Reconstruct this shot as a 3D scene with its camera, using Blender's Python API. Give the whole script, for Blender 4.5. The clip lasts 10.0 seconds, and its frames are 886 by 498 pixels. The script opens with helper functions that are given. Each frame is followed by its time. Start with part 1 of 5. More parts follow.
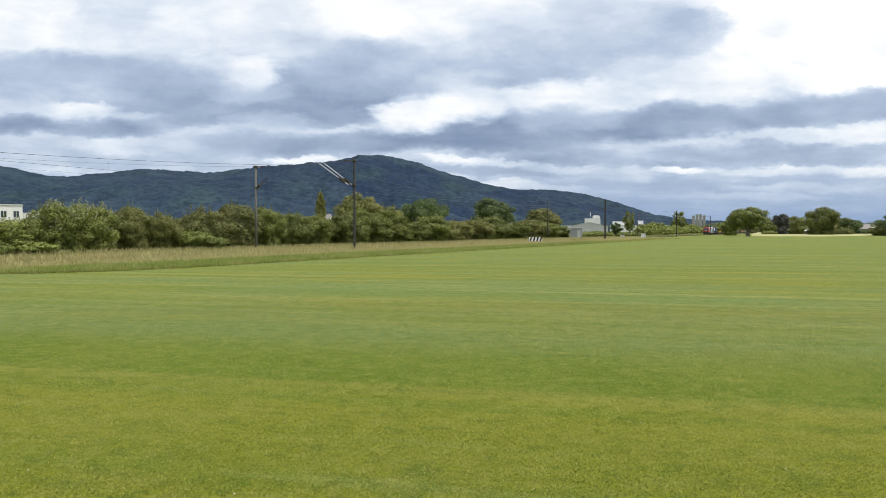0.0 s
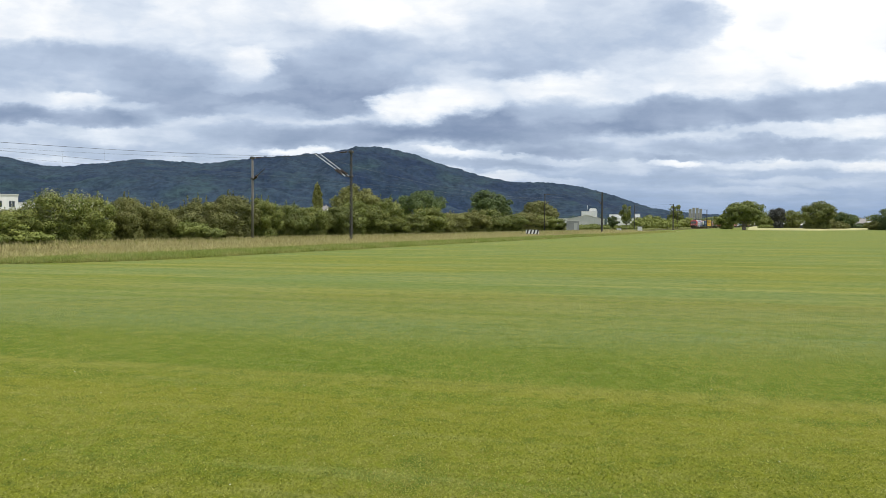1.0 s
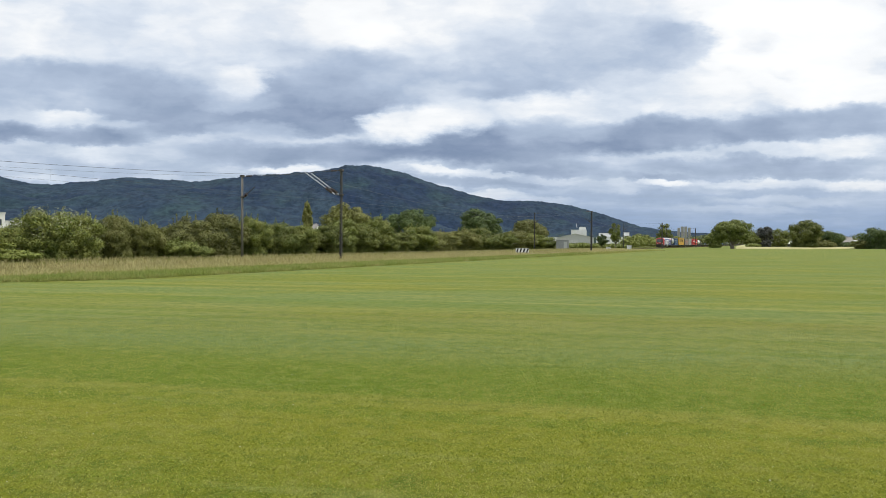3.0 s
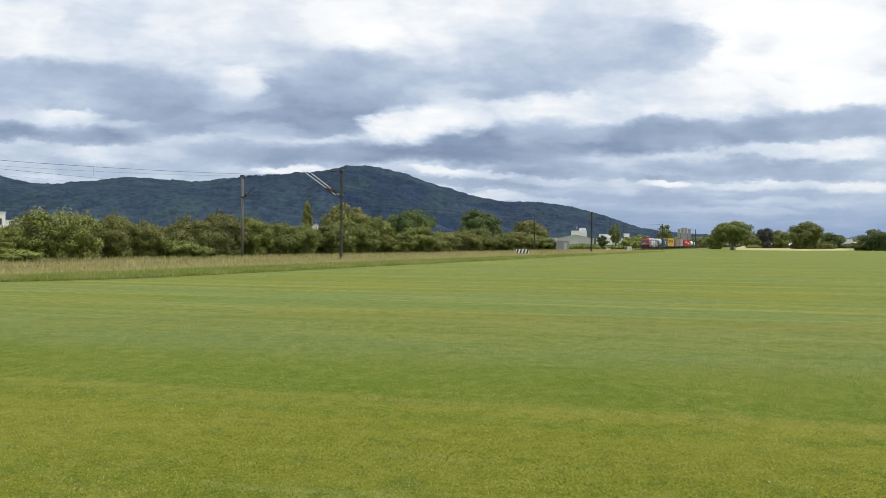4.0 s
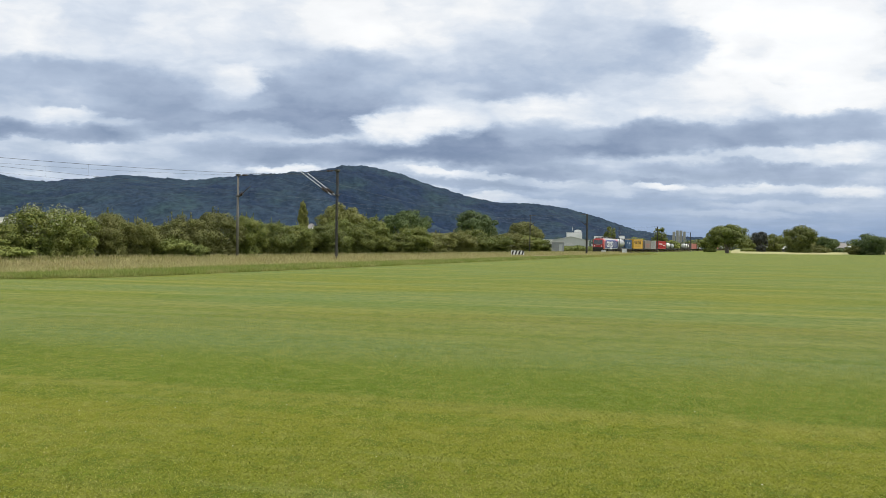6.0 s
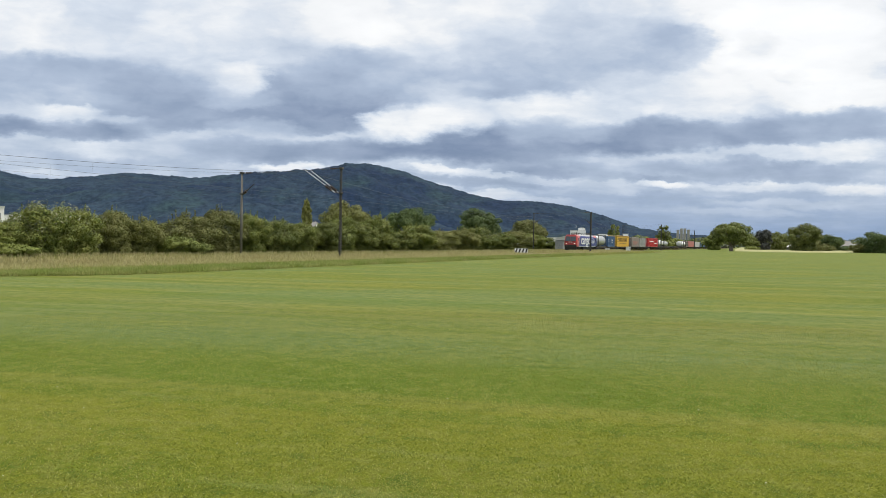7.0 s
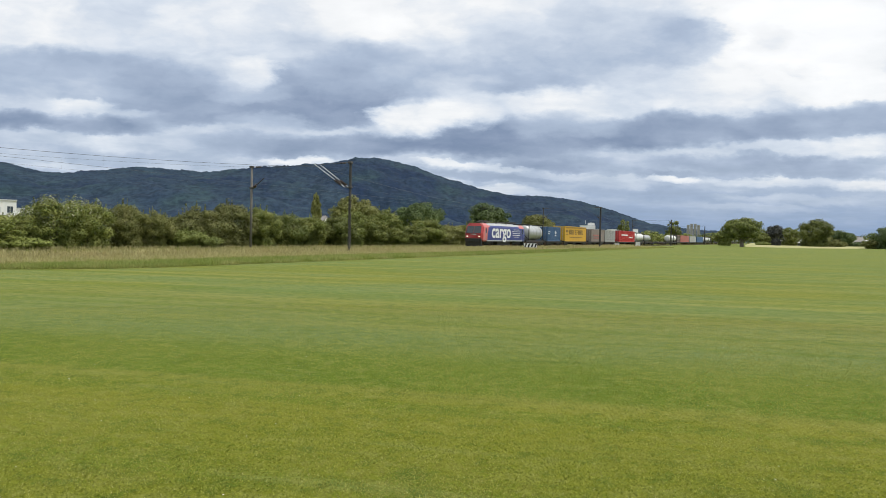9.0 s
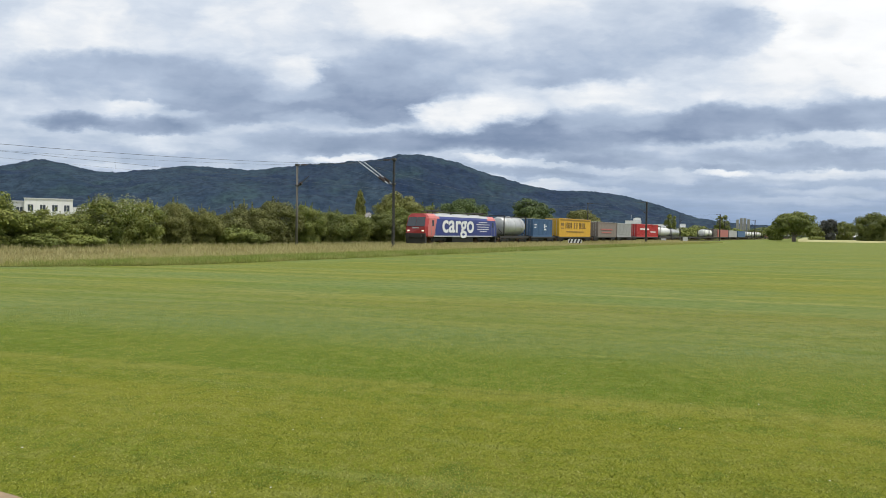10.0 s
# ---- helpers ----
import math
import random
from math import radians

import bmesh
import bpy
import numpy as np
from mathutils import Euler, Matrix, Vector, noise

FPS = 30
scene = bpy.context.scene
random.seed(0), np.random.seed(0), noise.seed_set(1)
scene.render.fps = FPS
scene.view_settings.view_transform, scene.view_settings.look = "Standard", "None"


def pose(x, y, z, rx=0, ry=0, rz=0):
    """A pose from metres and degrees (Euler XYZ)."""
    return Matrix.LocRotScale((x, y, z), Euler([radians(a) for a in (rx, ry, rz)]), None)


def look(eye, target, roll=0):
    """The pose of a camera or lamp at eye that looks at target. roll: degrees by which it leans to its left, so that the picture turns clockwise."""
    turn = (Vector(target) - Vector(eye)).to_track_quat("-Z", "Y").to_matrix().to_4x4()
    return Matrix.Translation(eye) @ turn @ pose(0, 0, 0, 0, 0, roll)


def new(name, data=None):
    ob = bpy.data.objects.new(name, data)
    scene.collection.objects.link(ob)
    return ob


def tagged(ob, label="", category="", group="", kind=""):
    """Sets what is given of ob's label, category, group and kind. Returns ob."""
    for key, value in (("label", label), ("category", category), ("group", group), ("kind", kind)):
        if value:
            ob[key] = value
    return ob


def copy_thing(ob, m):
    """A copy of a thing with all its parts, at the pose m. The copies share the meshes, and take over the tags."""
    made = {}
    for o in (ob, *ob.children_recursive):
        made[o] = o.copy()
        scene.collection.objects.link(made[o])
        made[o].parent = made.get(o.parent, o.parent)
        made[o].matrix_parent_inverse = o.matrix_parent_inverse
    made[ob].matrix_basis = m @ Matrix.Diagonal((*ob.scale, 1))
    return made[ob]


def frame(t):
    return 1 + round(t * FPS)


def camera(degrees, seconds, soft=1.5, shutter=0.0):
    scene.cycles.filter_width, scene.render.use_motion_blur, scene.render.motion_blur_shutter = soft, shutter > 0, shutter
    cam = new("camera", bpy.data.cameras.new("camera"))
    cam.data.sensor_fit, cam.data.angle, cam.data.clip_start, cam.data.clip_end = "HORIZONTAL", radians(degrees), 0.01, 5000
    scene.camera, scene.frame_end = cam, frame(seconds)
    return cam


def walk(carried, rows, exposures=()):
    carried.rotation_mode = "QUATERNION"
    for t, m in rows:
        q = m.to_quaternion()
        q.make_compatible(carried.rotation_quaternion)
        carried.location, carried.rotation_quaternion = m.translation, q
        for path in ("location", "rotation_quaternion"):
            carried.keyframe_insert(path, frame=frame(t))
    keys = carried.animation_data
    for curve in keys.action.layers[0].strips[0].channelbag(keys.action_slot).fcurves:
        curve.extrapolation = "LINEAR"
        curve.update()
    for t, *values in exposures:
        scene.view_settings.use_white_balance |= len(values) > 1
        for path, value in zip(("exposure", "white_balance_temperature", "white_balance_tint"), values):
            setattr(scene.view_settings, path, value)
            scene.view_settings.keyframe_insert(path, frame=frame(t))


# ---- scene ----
# The camera is held by hand at one spot beside the field and only turns.
EYE = (0.0, 0.0, 1.8)
TURNS = [(0.0, 0.0, -1.41, 0.0), (0.5, -0.09, -1.60, -0.13), (1.0, -0.25, -2.03, -0.31), (1.5, -0.47, -1.85, -0.25),
         (2.0, -0.75, -1.11, -0.12), (2.5, -0.96, -0.64, -0.20), (4.0, -1.03, -0.52, -0.50), (4.5, -1.16, -0.47, -0.45),
         (5.0, -1.44, -0.41, -0.70), (5.5, -1.51, -0.42, -0.94), (7.0, -1.11, -0.63, -1.01), (7.5, -0.99, -0.75, -1.24),
         (8.0, -0.70, -0.78, -1.12), (8.5, -0.52, -0.94, -1.09), (9.0, -0.39, -1.07, -1.19), (9.5, -0.06, -1.32, -1.13),
         (9.6, 0.28, -1.34, -1.08), (9.7, 0.76, -1.36, -1.04), (9.8, 1.40, -1.38, -0.99), (9.9, 2.02, -1.41, -0.95),
         (10.0, 3.04, -1.44, -0.90)]
cam = camera(62.87, 10.0, soft=0.75)
walk(cam, [(t, pose(*EYE, 90 + pitch, roll, yaw)) for t, yaw, pitch, roll in TURNS],
     exposures=[(0.0, 0.09), (1.5, 0.08), (2.5, 0.03), (5.5, 0.0), (7.0, -0.03), (10.0, -0.03)])

# ---- sky and sun ----
SUN_EL, SUN_AZ = 66.0, 108.0       # degrees; azimuth clockwise from +y


def link(tree, a, b):
    tree.links.new(a, b)


def mathn(tree, op, a, b=None, clamp=False):
    n = tree.nodes.new("ShaderNodeMath")
    n.operation, n.use_clamp = op, clamp
    for i, v in enumerate((a, b)):
        if v is None:
            continue
        if isinstance(v, (int, float)):
            n.inputs[i].default_value = v
        else:
            link(tree, v, n.inputs[i])
    return n.outputs[0]


def vecn(tree, op, a, b=None):
    n = tree.nodes.new("ShaderNodeVectorMath")
    n.operation = op
    for i, v in enumerate((a, b)):
        if v is None:
            continue
        if isinstance(v, (tuple, list)):
            n.inputs[i].default_value = v
        else:
            link(tree, v, n.inputs[i])
    return n.outputs[1] if op in ("LENGTH", "DOT_PRODUCT", "DISTANCE") else n.outputs[0]


def noisen(tree, vec, scale, detail=4.0, rough=0.55, distort=0.0, colour=False):
    n = tree.nodes.new("ShaderNodeTexNoise")
    n.inputs["Scale"].default_value = scale
    n.inputs["Detail"].default_value = detail
    n.inputs["Roughness"].default_value = rough
    n.inputs["Distortion"].default_value = distort
    if vec is not None:
        link(tree, vec, n.inputs["Vector"])
    return n.outputs[1] if colour else n.outputs[0]


def rampn(tree, fac, stops, ease="LINEAR"):
    n = tree.nodes.new("ShaderNodeValToRGB")
    n.color_ramp.interpolation = ease
    e = n.color_ramp.elements
    while len(e) < len(stops):
        e.new(0.5)
    for el, (p, c) in zip(e, stops):
        el.position = p
        el.color = (c[0], c[1], c[2], 1) if isinstance(c, (tuple, list)) else (c, c, c, 1)
    link(tree, fac, n.inputs[0])
    return n.outputs[0]


def mixn(tree, fac, a, b, blend="MIX"):
    n = tree.nodes.new("ShaderNodeMix")
    n.data_type, n.blend_type = "RGBA", blend
    for sock, v in ((n.inputs[0], fac), (n.inputs[6], a), (n.inputs[7], b)):
        if isinstance(v, (int, float)):
            sock.default_value = v
        elif isinstance(v, (tuple, list)):
            sock.default_value = (*v[:3], 1)
        else:
            link(tree, v, sock)
    return n.outputs[2]


# Cloud masses of the day, bank by bank: bearing (x/y), height (z/y), half width, reach above and below, tone, cover.
# high thin veil and its gaps
CLOUDS_VEIL = [(-0.565, 0.2686, 0.117, 0.0468, 0.0468, 0.93, 0.80), (-0.410, 0.2640, 0.117, 0.0546, 0.0468, 0.84, 0.70), (-0.279, 0.2820, 0.133, 0.0468, 0.0468, 0.89, 0.60),
               (-0.070, 0.2939, 0.133, 0.0468, 0.0468, 0.96, 0.80), (-0.177, 0.2417, 0.101, 0.0312, 0.0312, 0.82, 0.60), (0.496, 0.2898, 0.148, 0.0936, 0.0624, 1.04, 0.95),
               (0.405, 0.2070, 0.109, 0.0273, 0.0218, 0.93, 0.80), (0.560, 0.2140, 0.101, 0.0351, 0.0296, 1.02, 0.90), (0.450, 0.2773, 0.035, 0.0249, 0.0172, 0.90, 0.75),
               (0.505, 0.2345, 0.033, 0.0109, 0.0125, 0.88, 0.70)]
# grey bank in the west
CLOUDS_WEST = [(-0.572, 0.2207, 0.101, 0.0156, 0.0218, 0.73, 0.85), (-0.471, 0.2073, 0.094, 0.0249, 0.0234, 0.69, 0.85), (-0.386, 0.1812, 0.086, 0.0281, 0.0218, 0.67, 0.88),
               (-0.300, 0.1644, 0.086, 0.0203, 0.0156, 0.67, 0.85), (-0.525, 0.1861, 0.078, 0.0140, 0.0094, 0.74, 0.70), (-0.258, 0.2270, 0.036, 0.0110, 0.0280, 0.91, 0.90),
               (-0.270, 0.1858, 0.062, 0.0172, 0.0109, 0.80, 0.60), (-0.099, 0.2201, 0.078, 0.0265, 0.0281, 0.73, 0.75), (-0.030, 0.2369, 0.066, 0.0265, 0.0351, 0.78, 0.70),
               (-0.145, 0.1844, 0.101, 0.0359, 0.0296, 0.60, 0.92), (-0.180, 0.1668, 0.090, 0.0140, 0.0156, 0.59, 0.90), (-0.129, 0.1600, 0.047, 0.0094, 0.0109, 0.63, 0.85)]
# two dark rafts high up
CLOUDS_SOUTH = [(0.163, 0.2870, 0.133, 0.0312, 0.0351, 0.84, 0.70), (0.241, 0.2693, 0.117, 0.0296, 0.0281, 0.74, 0.88), (0.314, 0.2631, 0.070, 0.0249, 0.0203, 0.73, 0.88),
                (0.163, 0.2562, 0.094, 0.0203, 0.0234, 0.77, 0.80), (0.086, 0.2739, 0.058, 0.0203, 0.0234, 0.80, 0.60), (0.110, 0.2243, 0.097, 0.0172, 0.0203, 0.74, 0.88),
                (0.137, 0.2117, 0.062, 0.0125, 0.0117, 0.71, 0.88), (0.048, 0.2153, 0.039, 0.0094, 0.0109, 0.81, 0.70), (0.212, 0.1877, 0.140, 0.0203, 0.0203, 0.90, 0.85),
                (0.060, 0.1824, 0.058, 0.0156, 0.0203, 0.87, 0.80), (0.328, 0.1977, 0.094, 0.0234, 0.0234, 0.89, 0.80)]
# heaped rows above the ridge
CLOUDS_MIDDLE_WEST = [(-0.494, 0.1729, 0.048, 0.0070, 0.0140, 0.89, 0.85), (-0.428, 0.1634, 0.058, 0.0062, 0.0109, 0.83, 0.75), (-0.564, 0.1915, 0.039, 0.0109, 0.0156, 0.78, 0.50),
                      (-0.579, 0.1449, 0.055, 0.0109, 0.0101, 0.61, 0.88), (-0.455, 0.1427, 0.070, 0.0109, 0.0109, 0.63, 0.90), (-0.312, 0.1502, 0.048, 0.0078, 0.0078, 0.65, 0.75),
                      (-0.537, 0.1295, 0.055, 0.0062, 0.0101, 0.82, 0.85), (-0.482, 0.1252, 0.048, 0.0062, 0.0094, 0.84, 0.80), (-0.397, 0.1191, 0.090, 0.0094, 0.0117, 0.81, 0.80),
                      (-0.296, 0.1304, 0.086, 0.0133, 0.0133, 0.80, 0.85), (-0.234, 0.1502, 0.056, 0.0086, 0.0156, 0.79, 0.75), (-0.540, 0.1023, 0.094, 0.0078, 0.0094, 0.73, 0.60),
                      (-0.416, 0.0986, 0.117, 0.0062, 0.0094, 0.75, 0.60)]
# dark bases over the peak with bright tops below
CLOUDS_MIDDLE = [(-0.206, 0.1182, 0.117, 0.0125, 0.0140, 0.65, 0.85), (-0.284, 0.0935, 0.070, 0.0062, 0.0070, 0.73, 0.75), (-0.032, 0.1612, 0.064, 0.0234, 0.0203, 0.94, 0.97),
                 (-0.068, 0.1690, 0.033, 0.0094, 0.0172, 0.90, 0.90), (0.037, 0.1680, 0.048, 0.0156, 0.0203, 0.90, 0.85), (-0.074, 0.1240, 0.109, 0.0109, 0.0133, 0.60, 0.90),
                 (0.054, 0.1288, 0.090, 0.0218, 0.0172, 0.58, 0.92), (0.127, 0.1357, 0.074, 0.0203, 0.0234, 0.62, 0.92), (0.174, 0.1575, 0.066, 0.0125, 0.0156, 0.75, 0.70),
                 (0.252, 0.1374, 0.082, 0.0203, 0.0140, 0.61, 0.92), (0.325, 0.1474, 0.097, 0.0187, 0.0125, 0.64, 0.90), (-0.191, 0.1000, 0.048, 0.0047, 0.0070, 0.92, 0.95),
                 (-0.494, 0.0831, 0.097, 0.0047, 0.0062, 0.85, 0.70)]
# layered rows in the east
CLOUDS_MIDDLE_EAST = [(0.446, 0.1529, 0.097, 0.0140, 0.0117, 0.66, 0.90), (0.535, 0.1624, 0.094, 0.0140, 0.0125, 0.68, 0.90), (0.601, 0.1792, 0.062, 0.0109, 0.0195, 0.73, 0.75),
                      (0.353, 0.1201, 0.066, 0.0062, 0.0109, 0.83, 0.80), (0.505, 0.1308, 0.097, 0.0101, 0.0142, 0.88, 0.92), (0.590, 0.1372, 0.051, 0.0101, 0.0142, 0.90, 0.92),
                      (0.167, 0.1024, 0.070, 0.0070, 0.0078, 0.64, 0.85), (0.214, 0.0979, 0.058, 0.0047, 0.0055, 0.66, 0.75), (0.268, 0.1044, 0.074, 0.0070, 0.0078, 0.76, 0.70),
                      (0.428, 0.1060, 0.105, 0.0109, 0.0117, 0.68, 0.88), (0.525, 0.1048, 0.074, 0.0094, 0.0094, 0.69, 0.80), (0.311, 0.0897, 0.090, 0.0039, 0.0047, 0.68, 0.75)]
# far slits and bands over the horizon
CLOUDS_LOW = [(0.012, 0.1001, 0.058, 0.0039, 0.0078, 0.90, 0.97), (0.089, 0.0954, 0.043, 0.0039, 0.0055, 0.86, 0.85), (0.140, 0.0887, 0.048, 0.0031, 0.0047, 0.80, 0.65),
              (0.035, 0.0843, 0.074, 0.0039, 0.0055, 0.67, 0.75), (0.133, 0.0792, 0.051, 0.0031, 0.0039, 0.70, 0.75), (0.074, 0.0672, 0.058, 0.0055, 0.0109, 0.90, 0.95),
              (0.141, 0.0607, 0.066, 0.0047, 0.0078, 0.85, 0.85), (0.327, 0.0838, 0.037, 0.0047, 0.0070, 0.94, 0.95), (0.284, 0.0775, 0.058, 0.0047, 0.0062, 0.78, 0.75),
              (0.479, 0.0868, 0.121, 0.0061, 0.0091, 0.88, 0.92), (0.592, 0.0844, 0.051, 0.0081, 0.0112, 0.92, 0.92), (0.332, 0.0622, 0.144, 0.0055, 0.0078, 0.70, 0.65),
              (0.499, 0.0608, 0.117, 0.0072, 0.0081, 0.85, 0.92), (0.437, 0.0471, 0.097, 0.0051, 0.0072, 0.83, 0.92)]


def make_world():
    w = bpy.data.worlds.new("overcast_sky")
    scene.world = w
    w.use_nodes = True
    t = w.node_tree
    t.nodes.clear()
    d = t.nodes.new("ShaderNodeTexCoord").outputs["Generated"]
    sep = t.nodes.new("ShaderNodeSeparateXYZ")
    link(t, d, sep.inputs[0])
    up = mathn(t, "MAXIMUM", sep.outputs[2], 0.0)
    # cloud deck seen in perspective
    inv = mathn(t, "DIVIDE", 1.0, mathn(t, "ADD", up, 0.09))
    comb = t.nodes.new("ShaderNodeCombineXYZ")
    link(t, mathn(t, "MULTIPLY", sep.outputs[0], inv), comb.inputs[0])
    link(t, mathn(t, "MULTIPLY", sep.outputs[1], inv), comb.inputs[1])
    deck = noisen(t, comb.outputs[0], 0.8, 5.0, 0.5, 0.2)
    fine = noisen(t, comb.outputs[0], 2.6, 5.0, 0.55, 0.1)
    # bearing and height, with ragged edges
    front = mathn(t, "MAXIMUM", mathn(t, "ABSOLUTE", sep.outputs[1]), 0.15)
    q = t.nodes.new("ShaderNodeCombineXYZ")
    link(t, mathn(t, "DIVIDE", sep.outputs[0], front), q.inputs[0])
    link(t, mathn(t, "DIVIDE", sep.outputs[2], front), q.inputs[1])
    bank = vecn(t, "MULTIPLY", q.outputs[0], (1.0, 2.0, 1.0))
    wob = vecn(t, "SUBTRACT", noisen(t, bank, 11.0, 5.0, 0.58, 0.0, True), (0.5, 0.5, 0.5))
    curl = vecn(t, "SUBTRACT", noisen(t, bank, 46.0, 4.0, 0.55, 0.0, True), (0.5, 0.5, 0.5))
    pos = vecn(t, "ADD", q.outputs[0], vecn(t, "MULTIPLY", wob, (0.085, 0.034, 0.0)))
    pos = vecn(t, "ADD", pos, vecn(t, "MULTIPLY", curl, (0.022, 0.012, 0.0)))
    sp = t.nodes.new("ShaderNodeSeparateXYZ")
    link(t, pos, sp.inputs[0])
    # tone of the open deck: brighter overhead, then the masses laid over one another
    tone = mathn(t, "ADD", mathn(t, "MULTIPLY", mathn(t, "MINIMUM", up, 0.30), 0.48), 0.745)
    tone = mathn(t, "ADD", tone, mathn(t, "MULTIPLY", mathn(t, "SUBTRACT", deck, 0.5), 0.14))
    for rows in (CLOUDS_VEIL, CLOUDS_WEST, CLOUDS_SOUTH, CLOUDS_MIDDLE_WEST, CLOUDS_MIDDLE, CLOUDS_MIDDLE_EAST, CLOUDS_LOW):
        for cx, cz, half, above, below, value, cover in (sorted(rows, key=lambda r: r[5]) if rows in (CLOUDS_WEST, CLOUDS_SOUTH, CLOUDS_MIDDLE, CLOUDS_LOW) else rows):
            u = mathn(t, "MULTIPLY", mathn(t, "SUBTRACT", sp.outputs[0], cx), 1 / half)
            h = mathn(t, "SUBTRACT", sp.outputs[1], cz)
            h = mathn(t, "MAXIMUM", mathn(t, "MULTIPLY", h, 1 / (above * (1.25 if value < 0.8 else 1.0))), mathn(t, "MULTIPLY", h, -1 / below))
            r = mathn(t, "ADD", mathn(t, "MULTIPLY", u, u), mathn(t, "MULTIPLY", h, h))
            edge = t.nodes.new("ShaderNodeMapRange")
            edge.interpolation_type = "SMOOTHSTEP"
            edge.inputs["From Min"].default_value, edge.inputs["From Max"].default_value = (2.3 if value < 0.8 else 1.6), 0.0
            edge.inputs["To Max"].default_value = cover
            link(t, r, edge.inputs["Value"])
            step = mathn(t, "MULTIPLY", mathn(t, "SUBTRACT", value, tone), edge.outputs[0])
            tone = mathn(t, "ADD", tone, step)
    puff = noisen(t, vecn(t, "ADD", bank, vecn(t, "MULTIPLY", wob, (0.1, 0.1, 0.0))), 9.0, 4.0, 0.52, 0.1)
    tone = mathn(t, "ADD", tone, mathn(t, "MULTIPLY", mathn(t, "SUBTRACT", puff, 0.5), 0.24))
    tone = mathn(t, "ADD", tone, mathn(t, "MULTIPLY", mathn(t, "SUBTRACT", fine, 0.5), 0.12))
    tone = mathn(t, "MULTIPLY", mathn(t, "SUBTRACT", tone, 0.425), 1 / 0.60)
    cloud = rampn(t, tone, [(0.0, (0.125, 0.172, 0.285)), (0.26, (0.208, 0.276, 0.420)), (0.55, (0.466, 0.556, 0.705)), (0.71, (0.715, 0.785, 0.885)), (0.84, (0.97, 0.985, 1.0)), (1.0, (1.06, 1.07, 1.08))])
    low = t.nodes.new("ShaderNodeMapRange")
    low.inputs["From Min"].default_value, low.inputs["From Max"].default_value = 0.085, 0.008
    link(t, up, low.inputs["Value"])
    cloud = mixn(t, mathn(t, "MULTIPLY", low.outputs[0], 0.80), cloud, (0.215, 0.335, 0.560))
    sky = t.nodes.new("ShaderNodeTexSky")
    sky.sky_type, sky.sun_disc = "NISHITA", False
    sky.sun_elevation, sky.sun_rotation = radians(SUN_EL), radians(SUN_AZ)
    blue = mixn(t, 1.0, sky.outputs[0], (0.10, 0.10, 0.10), "MULTIPLY")
    cover = mathn(t, "ADD", mathn(t, "MULTIPLY", fine, 0.3), 0.78, True)
    bg = t.nodes.new("ShaderNodeBackground")
    link(t, mixn(t, cover, blue, cloud), bg.inputs[0])
    bg.inputs[1].default_value = 1.0
    link(t, bg.outputs[0], t.nodes.new("ShaderNodeOutputWorld").inputs[0])


make_world()
sun = new("sun", bpy.data.lights.new("sun", "SUN"))
sun.data.energy, sun.data.angle, sun.data.color = 3.35, radians(8), (1.0, 0.955, 0.86)
az, el = radians(SUN_AZ), radians(SUN_EL)
sun.matrix_basis = look((300 * math.sin(az) * math.cos(el), 300 * math.cos(az) * math.cos(el), 300 * math.sin(el)), (0, 0, 0))

# ---- materials ----


def material(name, rough=0.6, metal=0.0):
    m = bpy.data.materials.new(name)
    m.use_nodes = True
    t = m.node_tree
    b = t.nodes["Principled BSDF"]
    b.inputs["Roughness"].default_value, b.inputs["Metallic"].default_value = rough, metal
    return m, t, b


def coords(t, which="Object"):
    return t.nodes.new("ShaderNodeTexCoord").outputs[which]


def bump(t, b, height, strength=0.3, dist=0.02):
    n = t.nodes.new("ShaderNodeBump")
    n.inputs["Strength"].default_value, n.inputs["Distance"].default_value = strength, dist
    link(t, height, n.inputs["Height"])
    link(t, n.outputs[0], b.inputs["Normal"])


def worn(name, colour, rough=0.5, metal=0.0, dirt=(0.09, 0.075, 0.06), amount=0.35, scale=0.8, relief=0.004):
    """Painted or weathered surface: patchy colour, dirt in streaks and a fine relief."""
    m, t, b = material(name, rough, metal)
    co = coords(t)
    big = noisen(t, co, scale, 4, 0.6)
    small = noisen(t, vecn(t, "MULTIPLY", co, (1.0, 1.0, 0.25)), scale * 9, 5, 0.65)
    c = mixn(t, rampn(t, big, [(0.3, 0.0), (0.75, 1.0)]), colour, [v * 0.82 for v in colour])
    c = mixn(t, mathn(t, "MULTIPLY", rampn(t, small, [(0.52, 0.0), (0.8, 1.0)]), amount), c, dirt)
    link(t, c, b.inputs["Base Color"])
    link(t, rampn(t, small, [(0.2, max(rough - 0.12, 0.02)), (0.8, min(rough + 0.2, 1.0))]), b.inputs["Roughness"])
    bump(t, b, small, 0.25, relief)
    return m


